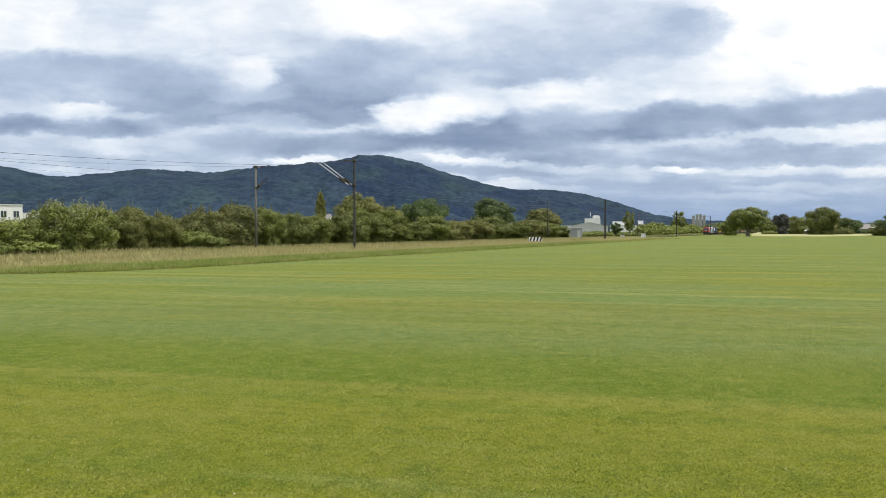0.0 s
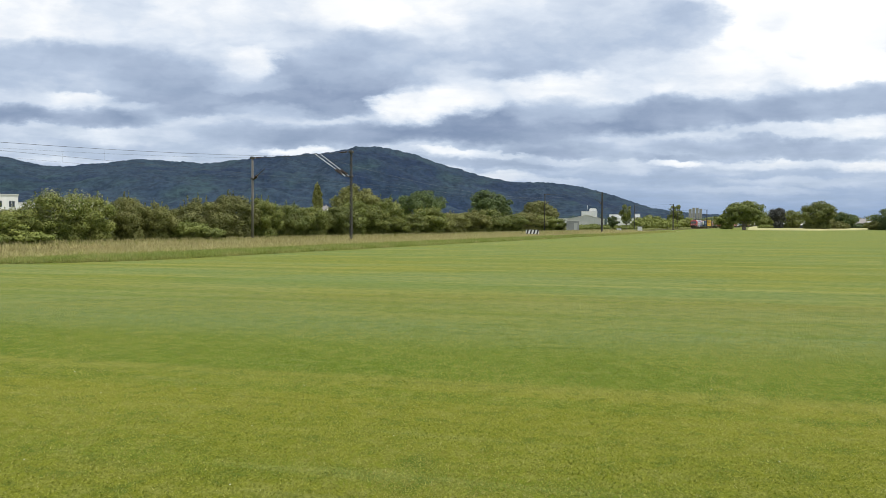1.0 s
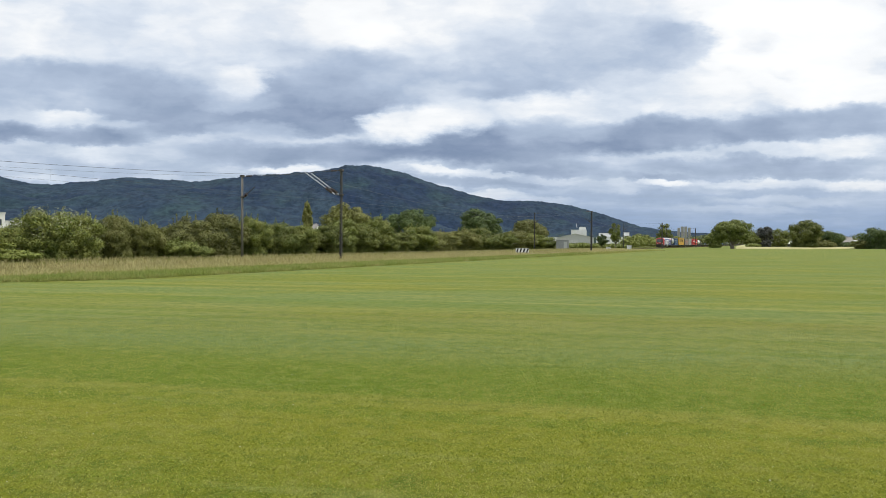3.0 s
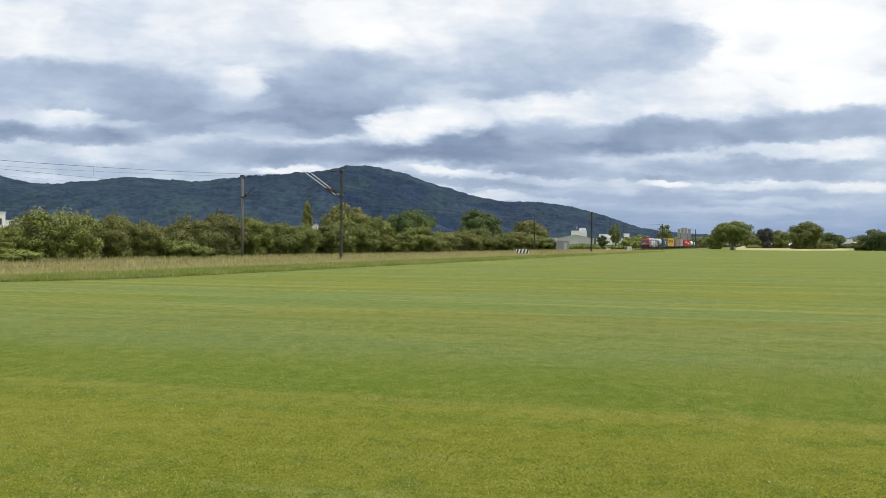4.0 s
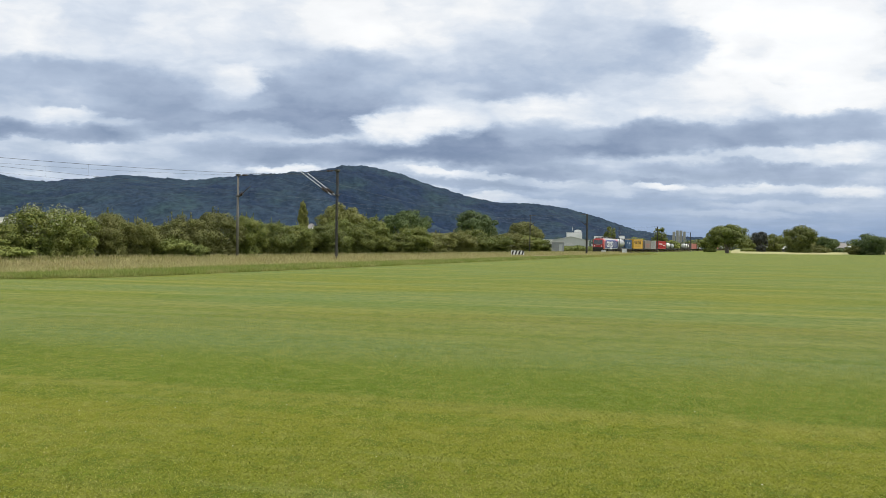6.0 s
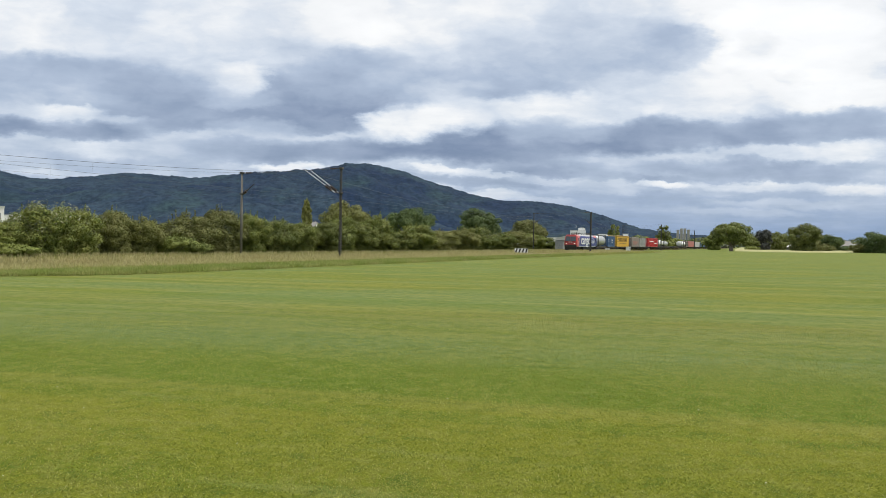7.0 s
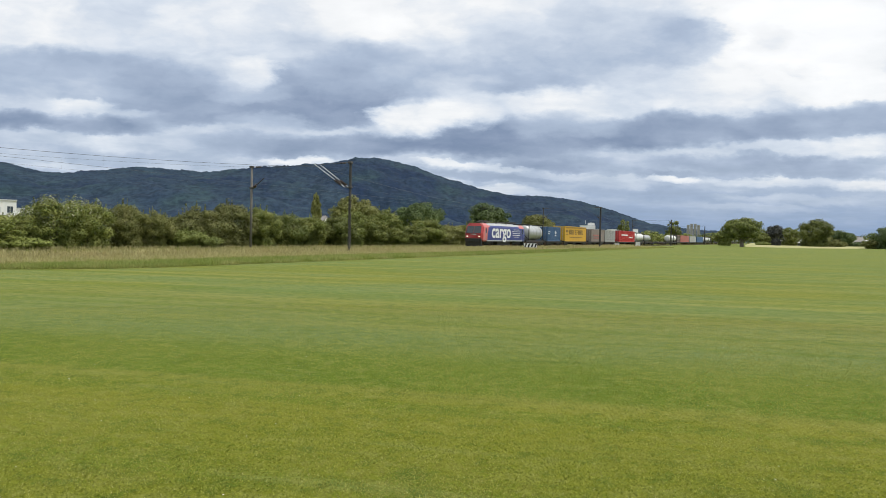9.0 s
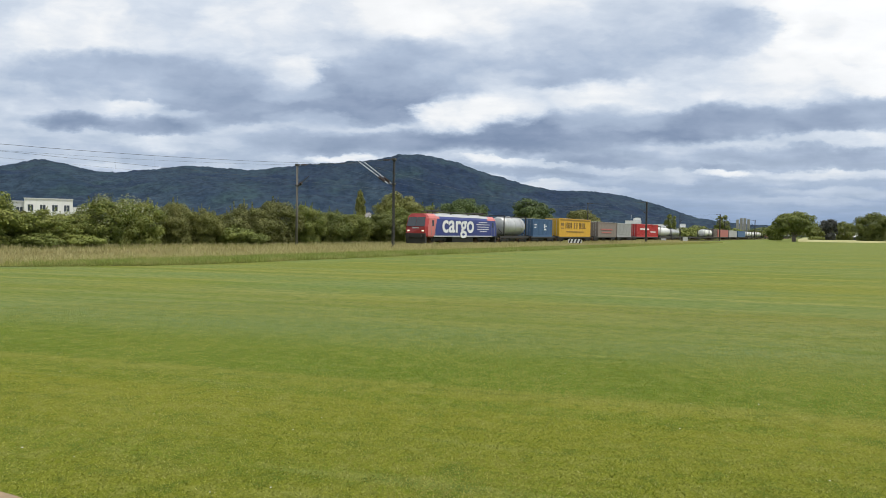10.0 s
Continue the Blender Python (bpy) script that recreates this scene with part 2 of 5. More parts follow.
def leaf_material(name, dark, light, tip, gloss=0.55):
    m, t, b = material(name, gloss)
    rnd = t.nodes.new("ShaderNodeNewGeometry").outputs["Random Per Island"]
    info = t.nodes.new("ShaderNodeObjectInfo").outputs["Random"]
    big = noisen(t, coords(t), 0.9, 3, 0.6)
    c = mixn(t, rnd, dark, light)
    c = mixn(t, rampn(t, big, [(0.45, 0.0), (0.72, 0.75)]), c, tip)
    c = mixn(t, mathn(t, "MULTIPLY", info, 0.45), c, [v * 0.55 for v in dark])
    link(t, c, b.inputs["Base Color"])
    b.inputs["Specular IOR Level"].default_value = 0.3
    tr = t.nodes.new("ShaderNodeBsdfTranslucent")
    link(t, c, tr.inputs[0])
    mx = t.nodes.new("ShaderNodeMixShader")
    mx.inputs[0].default_value = 0.18
    link(t, b.outputs[0], mx.inputs[1])
    link(t, tr.outputs[0], mx.inputs[2])
    link(t, mx.outputs[0], t.nodes["Material Output"].inputs[0])
    return m


MOW = radians(13)        # the mower's lines run 13 degrees off the x axis


def turf_material():
    m, t, b = material("mown_turf", 0.75)
    co = coords(t)
    rot = t.nodes.new("ShaderNodeVectorRotate")
    rot.rotation_type = "Z_AXIS"
    rot.inputs["Angle"].default_value = MOW
    link(t, co, rot.inputs["Vector"])
    lane = vecn(t, "MULTIPLY", rot.outputs[0], (0.03, 1.0, 1.0))
    sep = t.nodes.new("ShaderNodeSeparateXYZ")
    link(t, rot.outputs[0], sep.inputs[0])
    across = sep.outputs[1]
    # wide lanes of the mower
    lanes = noisen(t, lane, 0.16, 2.0, 0.5)
    thin = noisen(t, lane, 1.15, 3.0, 0.6)
    thread = noisen(t, vecn(t, "MULTIPLY", rot.outputs[0], (0.09, 1.0, 1.0)), 4.0, 2.0, 0.5)
    patch = noisen(t, co, 0.11, 4.0, 0.6)
    mid = noisen(t, co, 1.6, 4.0, 0.6)
    fleck = noisen(t, co, 3.6, 4.0, 0.7)
    broad = noisen(t, vecn(t, "MULTIPLY", co, (0.45, 1.0, 1.0)), 0.30, 4.0, 0.65)
    grain = noisen(t, vecn(t, "MULTIPLY", co, (1.0, 0.7, 1.0)), 52.0, 5.0, 0.75)
    tuft = noisen(t, co, 11.0, 4.0, 0.65)
    # blue, in lanes beyond 9 m, paints the turf's distant sheen into the colour
    olive, green, blue, straw = (0.156, 0.166, 0.016), (0.078, 0.128, 0.010), (0.122, 0.168, 0.066), (0.225, 0.228, 0.070)
    base = rampn(t, mathn(t, "MULTIPLY", across, 1 / 60), [(0.0, olive), (0.09, (0.140, 0.156, 0.014)), (0.126, olive), (0.131, (0.200, 0.196, 0.040)), (0.137, green), (0.165, (0.086, 0.132, 0.014)), (0.205, blue), (0.27, (0.140, 0.160, 0.050)), (0.285, (0.180, 0.178, 0.060)), (0.30, (0.118, 0.144, 0.040)), (0.38, blue), (0.44, (0.120, 0.144, 0.030)), (0.485, (0.166, 0.164, 0.020)), (0.60, (0.116, 0.150, 0.034)), (1.0, (0.134, 0.166, 0.042))])
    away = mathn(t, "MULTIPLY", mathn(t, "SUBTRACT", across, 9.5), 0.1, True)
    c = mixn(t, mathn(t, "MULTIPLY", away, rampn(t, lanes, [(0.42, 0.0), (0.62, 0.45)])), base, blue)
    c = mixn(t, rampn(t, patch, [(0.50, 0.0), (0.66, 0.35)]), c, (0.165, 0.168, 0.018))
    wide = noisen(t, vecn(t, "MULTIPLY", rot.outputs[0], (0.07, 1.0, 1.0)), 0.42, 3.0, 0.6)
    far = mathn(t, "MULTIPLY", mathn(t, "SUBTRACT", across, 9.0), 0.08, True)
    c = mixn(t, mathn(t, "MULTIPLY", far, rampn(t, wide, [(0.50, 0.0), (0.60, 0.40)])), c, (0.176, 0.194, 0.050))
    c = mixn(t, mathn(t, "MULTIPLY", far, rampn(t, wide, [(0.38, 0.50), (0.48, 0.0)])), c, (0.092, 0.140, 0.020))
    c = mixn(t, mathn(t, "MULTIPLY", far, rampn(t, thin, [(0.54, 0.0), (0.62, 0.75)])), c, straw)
    c = mixn(t, rampn(t, thin, [(0.36, 0.55), (0.46, 0.0)]), c, green)
    c = mixn(t, rampn(t, thread, [(0.62, 0.0), (0.70, 0.30)]), c, (0.045, 0.075, 0.012))
    c = mixn(t, rampn(t, thread, [(0.28, 0.35), (0.38, 0.0)]), c, (0.20, 0.22, 0.075))
    c = mixn(t, rampn(t, mid, [(0.52, 0.0), (0.72, 0.35)]), c, (0.168, 0.176, 0.034))
    c = mixn(t, rampn(t, mid, [(0.32, 0.50), (0.47, 0.0)]), c, (0.070, 0.110, 0.012))
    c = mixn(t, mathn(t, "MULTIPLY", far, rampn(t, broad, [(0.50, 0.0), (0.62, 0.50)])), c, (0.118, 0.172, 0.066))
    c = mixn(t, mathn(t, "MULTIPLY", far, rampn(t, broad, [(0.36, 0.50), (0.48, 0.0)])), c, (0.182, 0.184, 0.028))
    c = mixn(t, rampn(t, fleck, [(0.52, 0.0), (0.64, 0.50)]), c, (0.195, 0.206, 0.052))
    c = mixn(t, rampn(t, fleck, [(0.36, 0.65), (0.48, 0.0)]), c, (0.060, 0.098, 0.012))
    c = mixn(t, rampn(t, tuft, [(0.32, 0.40), (0.47, 0.0)]), c, (0.062, 0.092, 0.007))
    c = mixn(t, rampn(t, tuft, [(0.52, 0.0), (0.68, 0.40)]), c, (0.21, 0.212, 0.050))
    c = mixn(t, rampn(t, grain, [(0.54, 0.0), (0.65, 0.80)]), c, (0.290, 0.300, 0.068))
    c = mixn(t, rampn(t, grain, [(0.34, 0.60), (0.48, 0.0)]), c, (0.038, 0.062, 0.006))
    link(t, c, b.inputs["Base Color"])
    b.inputs["Specular IOR Level"].default_value = 0.03
    bump(t, b, grain, 0.5, 0.03)
    return m


def forest_material():
    m, t, b = material("hazed_mountain_forest", 0.9)
    co = coords(t)
    big = noisen(t, co, 0.0028, 5.0, 0.6)
    slope = vecn(t, "MULTIPLY", co, (1.0, 0.22, 1.6))
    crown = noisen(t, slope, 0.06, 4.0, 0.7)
    patch = noisen(t, slope, 0.0065, 4.0, 0.6)
    # forest greens pushed to blue: distance haze mixed into the base colour
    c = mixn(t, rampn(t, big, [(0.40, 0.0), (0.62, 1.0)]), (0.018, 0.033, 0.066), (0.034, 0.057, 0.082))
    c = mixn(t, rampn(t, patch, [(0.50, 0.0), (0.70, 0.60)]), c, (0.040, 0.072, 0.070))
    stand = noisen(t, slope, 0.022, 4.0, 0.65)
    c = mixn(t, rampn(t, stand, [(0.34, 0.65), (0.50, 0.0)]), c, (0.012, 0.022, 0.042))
    # shade between the crowns painted near-black where their relief is low
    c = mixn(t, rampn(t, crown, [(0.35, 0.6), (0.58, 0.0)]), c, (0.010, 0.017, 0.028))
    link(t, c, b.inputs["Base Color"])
    b.inputs["Specular IOR Level"].default_value = 0.05
    bump(t, b, crown, 0.45, 9.0)
    return m


def two_tone(name, a, bcol, scale=0.5, rough=0.85, relief=0.02, fine=12.0):
    m, t, b = material(name, rough)
    co = coords(t)
    big, small = noisen(t, co, scale, 4, 0.6), noisen(t, co, scale * fine, 5, 0.65)
    c = mixn(t, rampn(t, big, [(0.35, 0.0), (0.68, 1.0)]), a, bcol)
    c = mixn(t, rampn(t, small, [(0.3, 0.45), (0.55, 0.0)]), c, [v * 0.45 for v in a])
    link(t, c, b.inputs["Base Color"])
    b.inputs["Specular IOR Level"].default_value = 0.2
    bump(t, b, small, 0.5, relief)
    return m


def blade_material(name, low, high, dry):
    m, t, b = material(name, 0.65)
    rnd = t.nodes.new("ShaderNodeNewGeometry").outputs["Random Per Island"]
    patch = noisen(t, coords(t), 0.35, 3, 0.6)
    c = mixn(t, rnd, low, high)
    c = mixn(t, rampn(t, patch, [(0.42, 0.0), (0.65, 0.8)]), c, dry)
    link(t, c, b.inputs["Base Color"])
    b.inputs["Specular IOR Level"].default_value = 0.2
    tr = t.nodes.new("ShaderNodeBsdfTranslucent")
    link(t, c, tr.inputs[0])
    mx = t.nodes.new("ShaderNodeMixShader")
    mx.inputs[0].default_value = 0.45
    link(t, b.outputs[0], mx.inputs[1])
    link(t, tr.outputs[0], mx.inputs[2])
    link(t, mx.outputs[0], t.nodes["Material Output"].inputs[0])
    return m


TURF, FOREST = turf_material(), forest_material()
MEADOW = two_tone("rough_meadow", (0.13, 0.155, 0.028), (0.19, 0.185, 0.055), 0.25)
WHEAT = two_tone("ripening_crop", (0.38, 0.365, 0.175), (0.32, 0.31, 0.14), 0.2)
EARTH = two_tone("bare_earth", (0.26, 0.19, 0.12), (0.32, 0.25, 0.17), 0.4)
BALLAST = two_tone("track_ballast", (0.16, 0.14, 0.12), (0.24, 0.21, 0.18), 1.5, 0.9, 0.04, 6.0)
CONCRETE = worn("weathered_concrete", (0.36, 0.35, 0.32), 0.85, 0.0, (0.14, 0.13, 0.11), 0.5, 0.9, 0.01)
RAIL_STEEL = worn("rusty_rail_steel", (0.16, 0.10, 0.07), 0.55, 0.6)
MAST = worn("mast_concrete", (0.18, 0.165, 0.145), 0.85, 0.0, (0.09, 0.085, 0.075), 0.5, 1.2, 0.01)
MAST_DARK = worn("mast_steel", (0.085, 0.082, 0.076), 0.7, 0.2, (0.10, 0.06, 0.04), 0.5, 1.2)
ZINC = worn("galvanised_tube", (0.62, 0.63, 0.64), 0.4, 0.5, (0.3, 0.3, 0.3), 0.2)
INSULATOR = worn("brown_insulator", (0.05, 0.03, 0.025), 0.25)
WIRE = worn("contact_wire", (0.07, 0.075, 0.08), 0.45, 0.5)
BARK = worn("tree_bark", (0.19, 0.16, 0.125), 0.95, 0.0, (0.04, 0.03, 0.025), 0.6, 2.0, 0.03)
LEAF = leaf_material("hedge_leaves", (0.080, 0.114, 0.022), (0.250, 0.280, 0.052), (0.340, 0.340, 0.095))
LEAF_OLIVE = leaf_material("olive_leaves", (0.105, 0.120, 0.030), (0.235, 0.240, 0.060), (0.290, 0.275, 0.095))
LEAF_DARK = leaf_material("oak_leaves", (0.042, 0.074, 0.024), (0.125, 0.172, 0.048), (0.160, 0.205, 0.064))
LEAF_MID = leaf_material("mid_green_leaves", (0.078, 0.106, 0.022), (0.225, 0.250, 0.050), (0.290, 0.290, 0.080))
LEAF_LIME = leaf_material("lime_leaves", (0.120, 0.155, 0.035), (0.265, 0.300, 0.065), (0.320, 0.340, 0.090))
LEAF_PURPLE = leaf_material("purple_leaves", (0.045, 0.052, 0.044), (0.085, 0.090, 0.072), (0.095, 0.095, 0.08))
BLOSSOM = worn("white_blossom", (0.30, 0.31, 0.18), 0.8)
GRASS_TALL = blade_material("tall_verge_grass", (0.19, 0.225, 0.045), (0.33, 0.35, 0.095), (0.44, 0.40, 0.17))
GRASS_DRY = blade_material("seeding_grass", (0.34, 0.31, 0.135), (0.53, 0.48, 0.24), (0.45, 0.39, 0.185))
GRASS_GREEN = blade_material("fresh_verge_grass", (0.17, 0.23, 0.05), (0.30, 0.36, 0.09), (0.34, 0.36, 0.12))
GRASS_TIPS = blade_material("dry_turf_tips", (0.34, 0.35, 0.11), (0.48, 0.48, 0.20), (0.42, 0.40, 0.16))
GRASS_SHORT = blade_material("turf_blades", (0.080, 0.110, 0.008), (0.34, 0.36, 0.066), (0.36, 0.34, 0.095))

# ---- building helpers ----


def mesh_object(name, bm, mat, parent=None, label="", smooth=False):
    me = bpy.data.meshes.new(name)
    bm.to_mesh(me)
    bm.free()
    for p in me.polygons:
        p.use_smooth = smooth
    me.materials.append(mat)
    ob = new(name, me)
    if parent is not None:
        ob.parent = parent
    if label:
        ob["label"] = label
    return ob


def part(name, bm, mat, parent, label="", smooth=False):
    return mesh_object(name, bm, mat, parent, label, smooth)


def raw_mesh(name, verts, faces, mat, smooth=False):
    me = bpy.data.meshes.new(name)
    verts, faces = np.asarray(verts, np.float32), np.asarray(faces, np.int32)
    k = faces.shape[1]
    me.vertices.add(len(verts))
    me.vertices.foreach_set("co", verts.ravel())
    me.loops.add(faces.size)
    me.loops.foreach_set("vertex_index", faces.ravel())
    me.polygons.add(len(faces))
    me.polygons.foreach_set("loop_start", np.arange(0, faces.size, k, dtype=np.int32))
    me.polygons.foreach_set("loop_total", np.full(len(faces), k, np.int32))
    me.polygons.foreach_set("use_smooth", np.full(len(faces), smooth, bool))
    me.update(calc_edges=True)
    me.materials.append(mat)
    return me


def box(bm, x0, x1, y0, y1, z0, z1, bevel=0.0):
    r = bmesh.ops.create_cube(bm, size=1.0)
    for v in r["verts"]:
        v.co = Vector((x0 + (v.co.x + 0.5) * (x1 - x0), y0 + (v.co.y + 0.5) * (y1 - y0), z0 + (v.co.z + 0.5) * (z1 - z0)))
    if bevel > 0:
        es = list({e for v in r["verts"] for e in v.link_edges})
        bmesh.ops.bevel(bm, geom=es, offset=bevel, segments=2, affect="EDGES", profile=0.5)
    return bm


def tube(bm, a, b, r0, r1=None, seg=8, caps=True):
    a, b = Vector(a), Vector(b)
    r1 = r0 if r1 is None else r1
    m = Matrix.Translation((a + b) / 2) @ (b - a).to_track_quat("Z", "Y").to_matrix().to_4x4()
    bmesh.ops.create_cone(bm, cap_ends=caps, segments=seg, radius1=r0, radius2=r1, depth=(b - a).length, matrix=m)
    return bm


def fresh():
    return bmesh.new()


def thing(name, m, label, category, group="", kind=""):
    ob = new(name)
    ob.empty_display_size = 0.3
    ob.matrix_basis = m
    return tagged(ob, label, category, group, kind)


# Railway frame: x away along the line, y across it away from the field, z up; origin at a mast's foot.
LINE = Matrix.Translation((-8.0, 65.4, 0.0)) @ Matrix.Rotation(radians(90 - 26.5), 4, "Z")
TRACK_NEAR, TRACK_FAR, MAST_ROW, RAIL_Z = 3.46, 7.46, 10.92, 0.06


def on_line(s, o, z=0.0, turn=0.0):
    return LINE @ pose(s, o, z, 0, 0, turn)


def near_edge(s):
    """Where the unmown verge ends towards the field; it bends to the tracks at its near end."""
    return min(-9.2 + 0.055 * max(0.0, -29.0 - s) ** 2, -1.0)


# ---- ground and mountains ----
def ground():
    bm = fresh()
    bmesh.ops.create_grid(bm, x_segments=40, y_segments=40, size=4900)
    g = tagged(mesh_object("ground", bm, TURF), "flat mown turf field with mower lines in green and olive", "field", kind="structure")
    # meadow strip along the railway, just above the mown turf
    bm = fresh()
    ss = [-160, -60, -44] + [-40 + i for i in range(14)] + [-15, 0, 20, 60, 150]
    edge = [(s, near_edge(s)) for s in ss] + [(150, 1.05), (-160, 1.05)]
    for z in (-0.3, 0.012):
        bm.faces.new([bm.verts.new((s, o, z)) for s, o in edge])
    v = tagged(mesh_object("verge", bm, MEADOW), "unmown grass verge beside the railway line", "verge", kind="structure")
    v.matrix_basis = LINE
    bm = fresh()
    box(bm, -160, 900, 10.6, 380, -0.3, 0.05)
    v = tagged(mesh_object("ground_beyond", bm, MEADOW), "rough grassland under the hedge behind the tracks", "grassland", kind="structure")
    v.matrix_basis = LINE


def mountains():
    # crest height by bearing: a row of knolls that melt into one ridge
    knolls = [-25, 244, 106, 174, 165, 147, 189, 169, 181, 202, 201, 249, 213, 167, 121, 133, 108, 50, 31, 28, 20, 18, 14, 15, 7]
    na, nr = 860, 96
    bear = np.linspace(-50, 46, na)
    crest = np.zeros(na)
    for i, h in enumerate(knolls):
        crest += h * np.exp(-((bear - (-44 + 3.5 * i)) / 3.2) ** 2)
    for b0, h, wd in ((-32.0, 16, 1.3), (-28.4, -16, 1.8), (-24.5, -8, 1.5), (-17.5, -7, 1.2), (-10.0, 5, 0.8), (-6.6, 5, 0.7), (-0.4, -6, 1.1), (13.5, 7, 1.3)):
        crest += h * np.exp(-((bear - b0) / wd) ** 2)
    crest += np.array([3.5 * noise.fractal(Vector((b * 1.3, 0.5, 0.5)), 1.0, 2.0, 4) for b in bear]) * np.minimum(1, crest / 100)
    crest = np.maximum(crest, 6)
    rr = np.linspace(1700, 4300, nr)
    verts = np.zeros((na, nr, 3))
    for i in range(na):
        b = math.radians(bear[i])
        sx, sy = math.sin(b), math.cos(b)
        for j in range(nr):
            r = rr[j]
            x, y = sx * r, sy * r
            k = (r - 1700) / (3600 - 1700)
            shape = max(k, 0.0) ** 1.3 if k < 1 else max(0.0, 1 - ((k - 1) * 2.2) ** 2)
            spur = noise.fractal(Vector((x * 0.0026, y * 0.0014, 3.1)), 1.0, 2.1, 5)
            bumps = noise.noise(Vector((x * 0.03, y * 0.03, 1.0))) * 6 + noise.noise(Vector((x * 0.09, y * 0.09, 5.0))) * 4
            edge = min(1.0, max(0.0, 4 * k * (1 - k))) if k < 1 else 0.0
            h = crest[i] * (shape + 0.27 * edge * spur) + bumps * min(1.0, crest[i] / 60)
            verts[i, j] = (x, y, max(h, -4.0) if j else -6.0)
    idx = np.arange(na * nr).reshape(na, nr)
    faces = np.stack([idx[:-1, :-1], idx[1:, :-1], idx[1:, 1:], idx[:-1, 1:]], -1).reshape(-1, 4)
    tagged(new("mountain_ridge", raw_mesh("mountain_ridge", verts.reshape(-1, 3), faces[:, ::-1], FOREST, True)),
           "long dark green forested mountain ridge with a rounded peak, tinted blue for haze", "mountain", kind="structure")


ground()
mountains()

# ---- plants ----


def leaf_cloud(lobes, count, size, rng, fill=0.45):
    """Leaf quads scattered over the shells of overlapping lobes (cx, cy, cz, rx, ry, rz)."""
    lobes = np.asarray(lobes, float)
    wt = lobes[:, 3] * lobes[:, 5]
    pick = rng.choice(len(lobes), count, p=wt / wt.sum())
    L = lobes[pick]
    d = rng.normal(size=(count, 3))
    d /= np.linalg.norm(d, axis=1)[:, None]
    r = 1 - fill * rng.random(count) ** 2.2
    r *= 1 + 0.16 * rng.normal(size=count) * (rng.random(count) < 0.25)
    p = L[:, :3] + d * L[:, 3:] * r[:, None]
    keep = p[:, 2] > 0.02
    p, d = p[keep], d[keep]
    k = len(p)
    nrm = d + 0.30 * rng.normal(size=(k, 3)) + np.array([0, 0, 0.30])
    nrm /= np.linalg.norm(nrm, axis=1)[:, None]
    a = np.cross(nrm, rng.normal(size=(k, 3)))
    a /= np.linalg.norm(a, axis=1)[:, None]
    b = np.cross(nrm, a)
    sz = size * (0.6 + 0.8 * rng.random(k))[:, None]
    v = np.stack([p - a * sz * 0.80, p + b * sz * 0.46 + nrm * sz * 0.10, p + a * sz * 0.80, p - b * sz * 0.46 + nrm * sz * 0.10], 1)
    return v.reshape(-1, 3), np.arange(4 * k).reshape(-1, 4)


def crown_lobes(w, h, z0, count, rng, lump=(0.075, 0.13)):
    """Lumps set over the shell of an ellipsoid, with a dense core inside."""
    out, mid, rz = [], z0 + 0.52 * (h - z0), 0.5 * (h - z0)
    for i in range(count):
        a, e = rng.random() * 2 * math.pi, math.asin(1.52 * rng.random() - 0.52)
        k = 0.62 + 0.30 * rng.random()
        s = lump[0] + lump[1] * rng.random() ** 1.5
        out.append((math.cos(a) * math.cos(e) * k * w / 2, math.sin(a) * math.cos(e) * k * w / 2, mid + math.sin(e) * k * rz,
                    s * w * 0.9, s * w * 0.9, s * (0.7 * w + 0.9 * (h - z0)) * 0.45))
    out.append((0, 0, mid, w * 0.36, w * 0.36, rz * 0.76))
    return out


def shoots(w, h, count, rng):
    """Thin leafy shoots that stand out of a crown's top."""
    out = []
    for i in range(count):
        a, r = rng.random() * 2 * math.pi, w * 0.36 * math.sqrt(rng.random())
        z = h * (0.97 - 0.45 * (2 * r / w) ** 2)
        n, lean = 4, 0.35 * (rng.random() - 0.5)
        for j in range(n):
            out.append((math.cos(a) * r * (1 + 0.06 * j) + lean * 0.1 * j, math.sin(a) * r, z + (j - 1) * 0.045 * h, 0.09 - 0.014 * j, 0.09 - 0.014 * j, 0.17))
    return out


def skirt_lobes(w, h, count=9):
    return [(math.cos(a) * w * 0.23, math.sin(a) * w * 0.23, h * 0.15, w * 0.14, w * 0.14, h * 0.19) for a in np.linspace(0, 6.28, count)[:-1]]


def fit_top(lobes, h):
    top = max(l[2] + l[5] for l in lobes)
    k = h / top
    return [(x, y, z * k, a, b, c * k) for x, y, z, a, b, c in lobes]


def limbs(bm, h, w, z0, girth, rng, count=6):
    tube(bm, (0, 0, -0.15), (0.06 * w * (rng.random() - 0.5), 0.05 * w, max(z0, 0.25 * h)), girth, girth * 0.7, 9)
    for i in range(count):
        a = 2 * math.pi * (i + rng.random() * 0.5) / count
        zs = max(z0, 0.2 * h) * (0.75 + 0.25 * rng.random())
        r = w * (0.22 + 0.12 * rng.random())
        tube(bm, (0, 0, zs), (math.cos(a) * r, math.sin(a) * r, zs + (h - zs) * (0.4 + 0.3 * rng.random())), girth * 0.5, girth * 0.12, 6)
    return bm


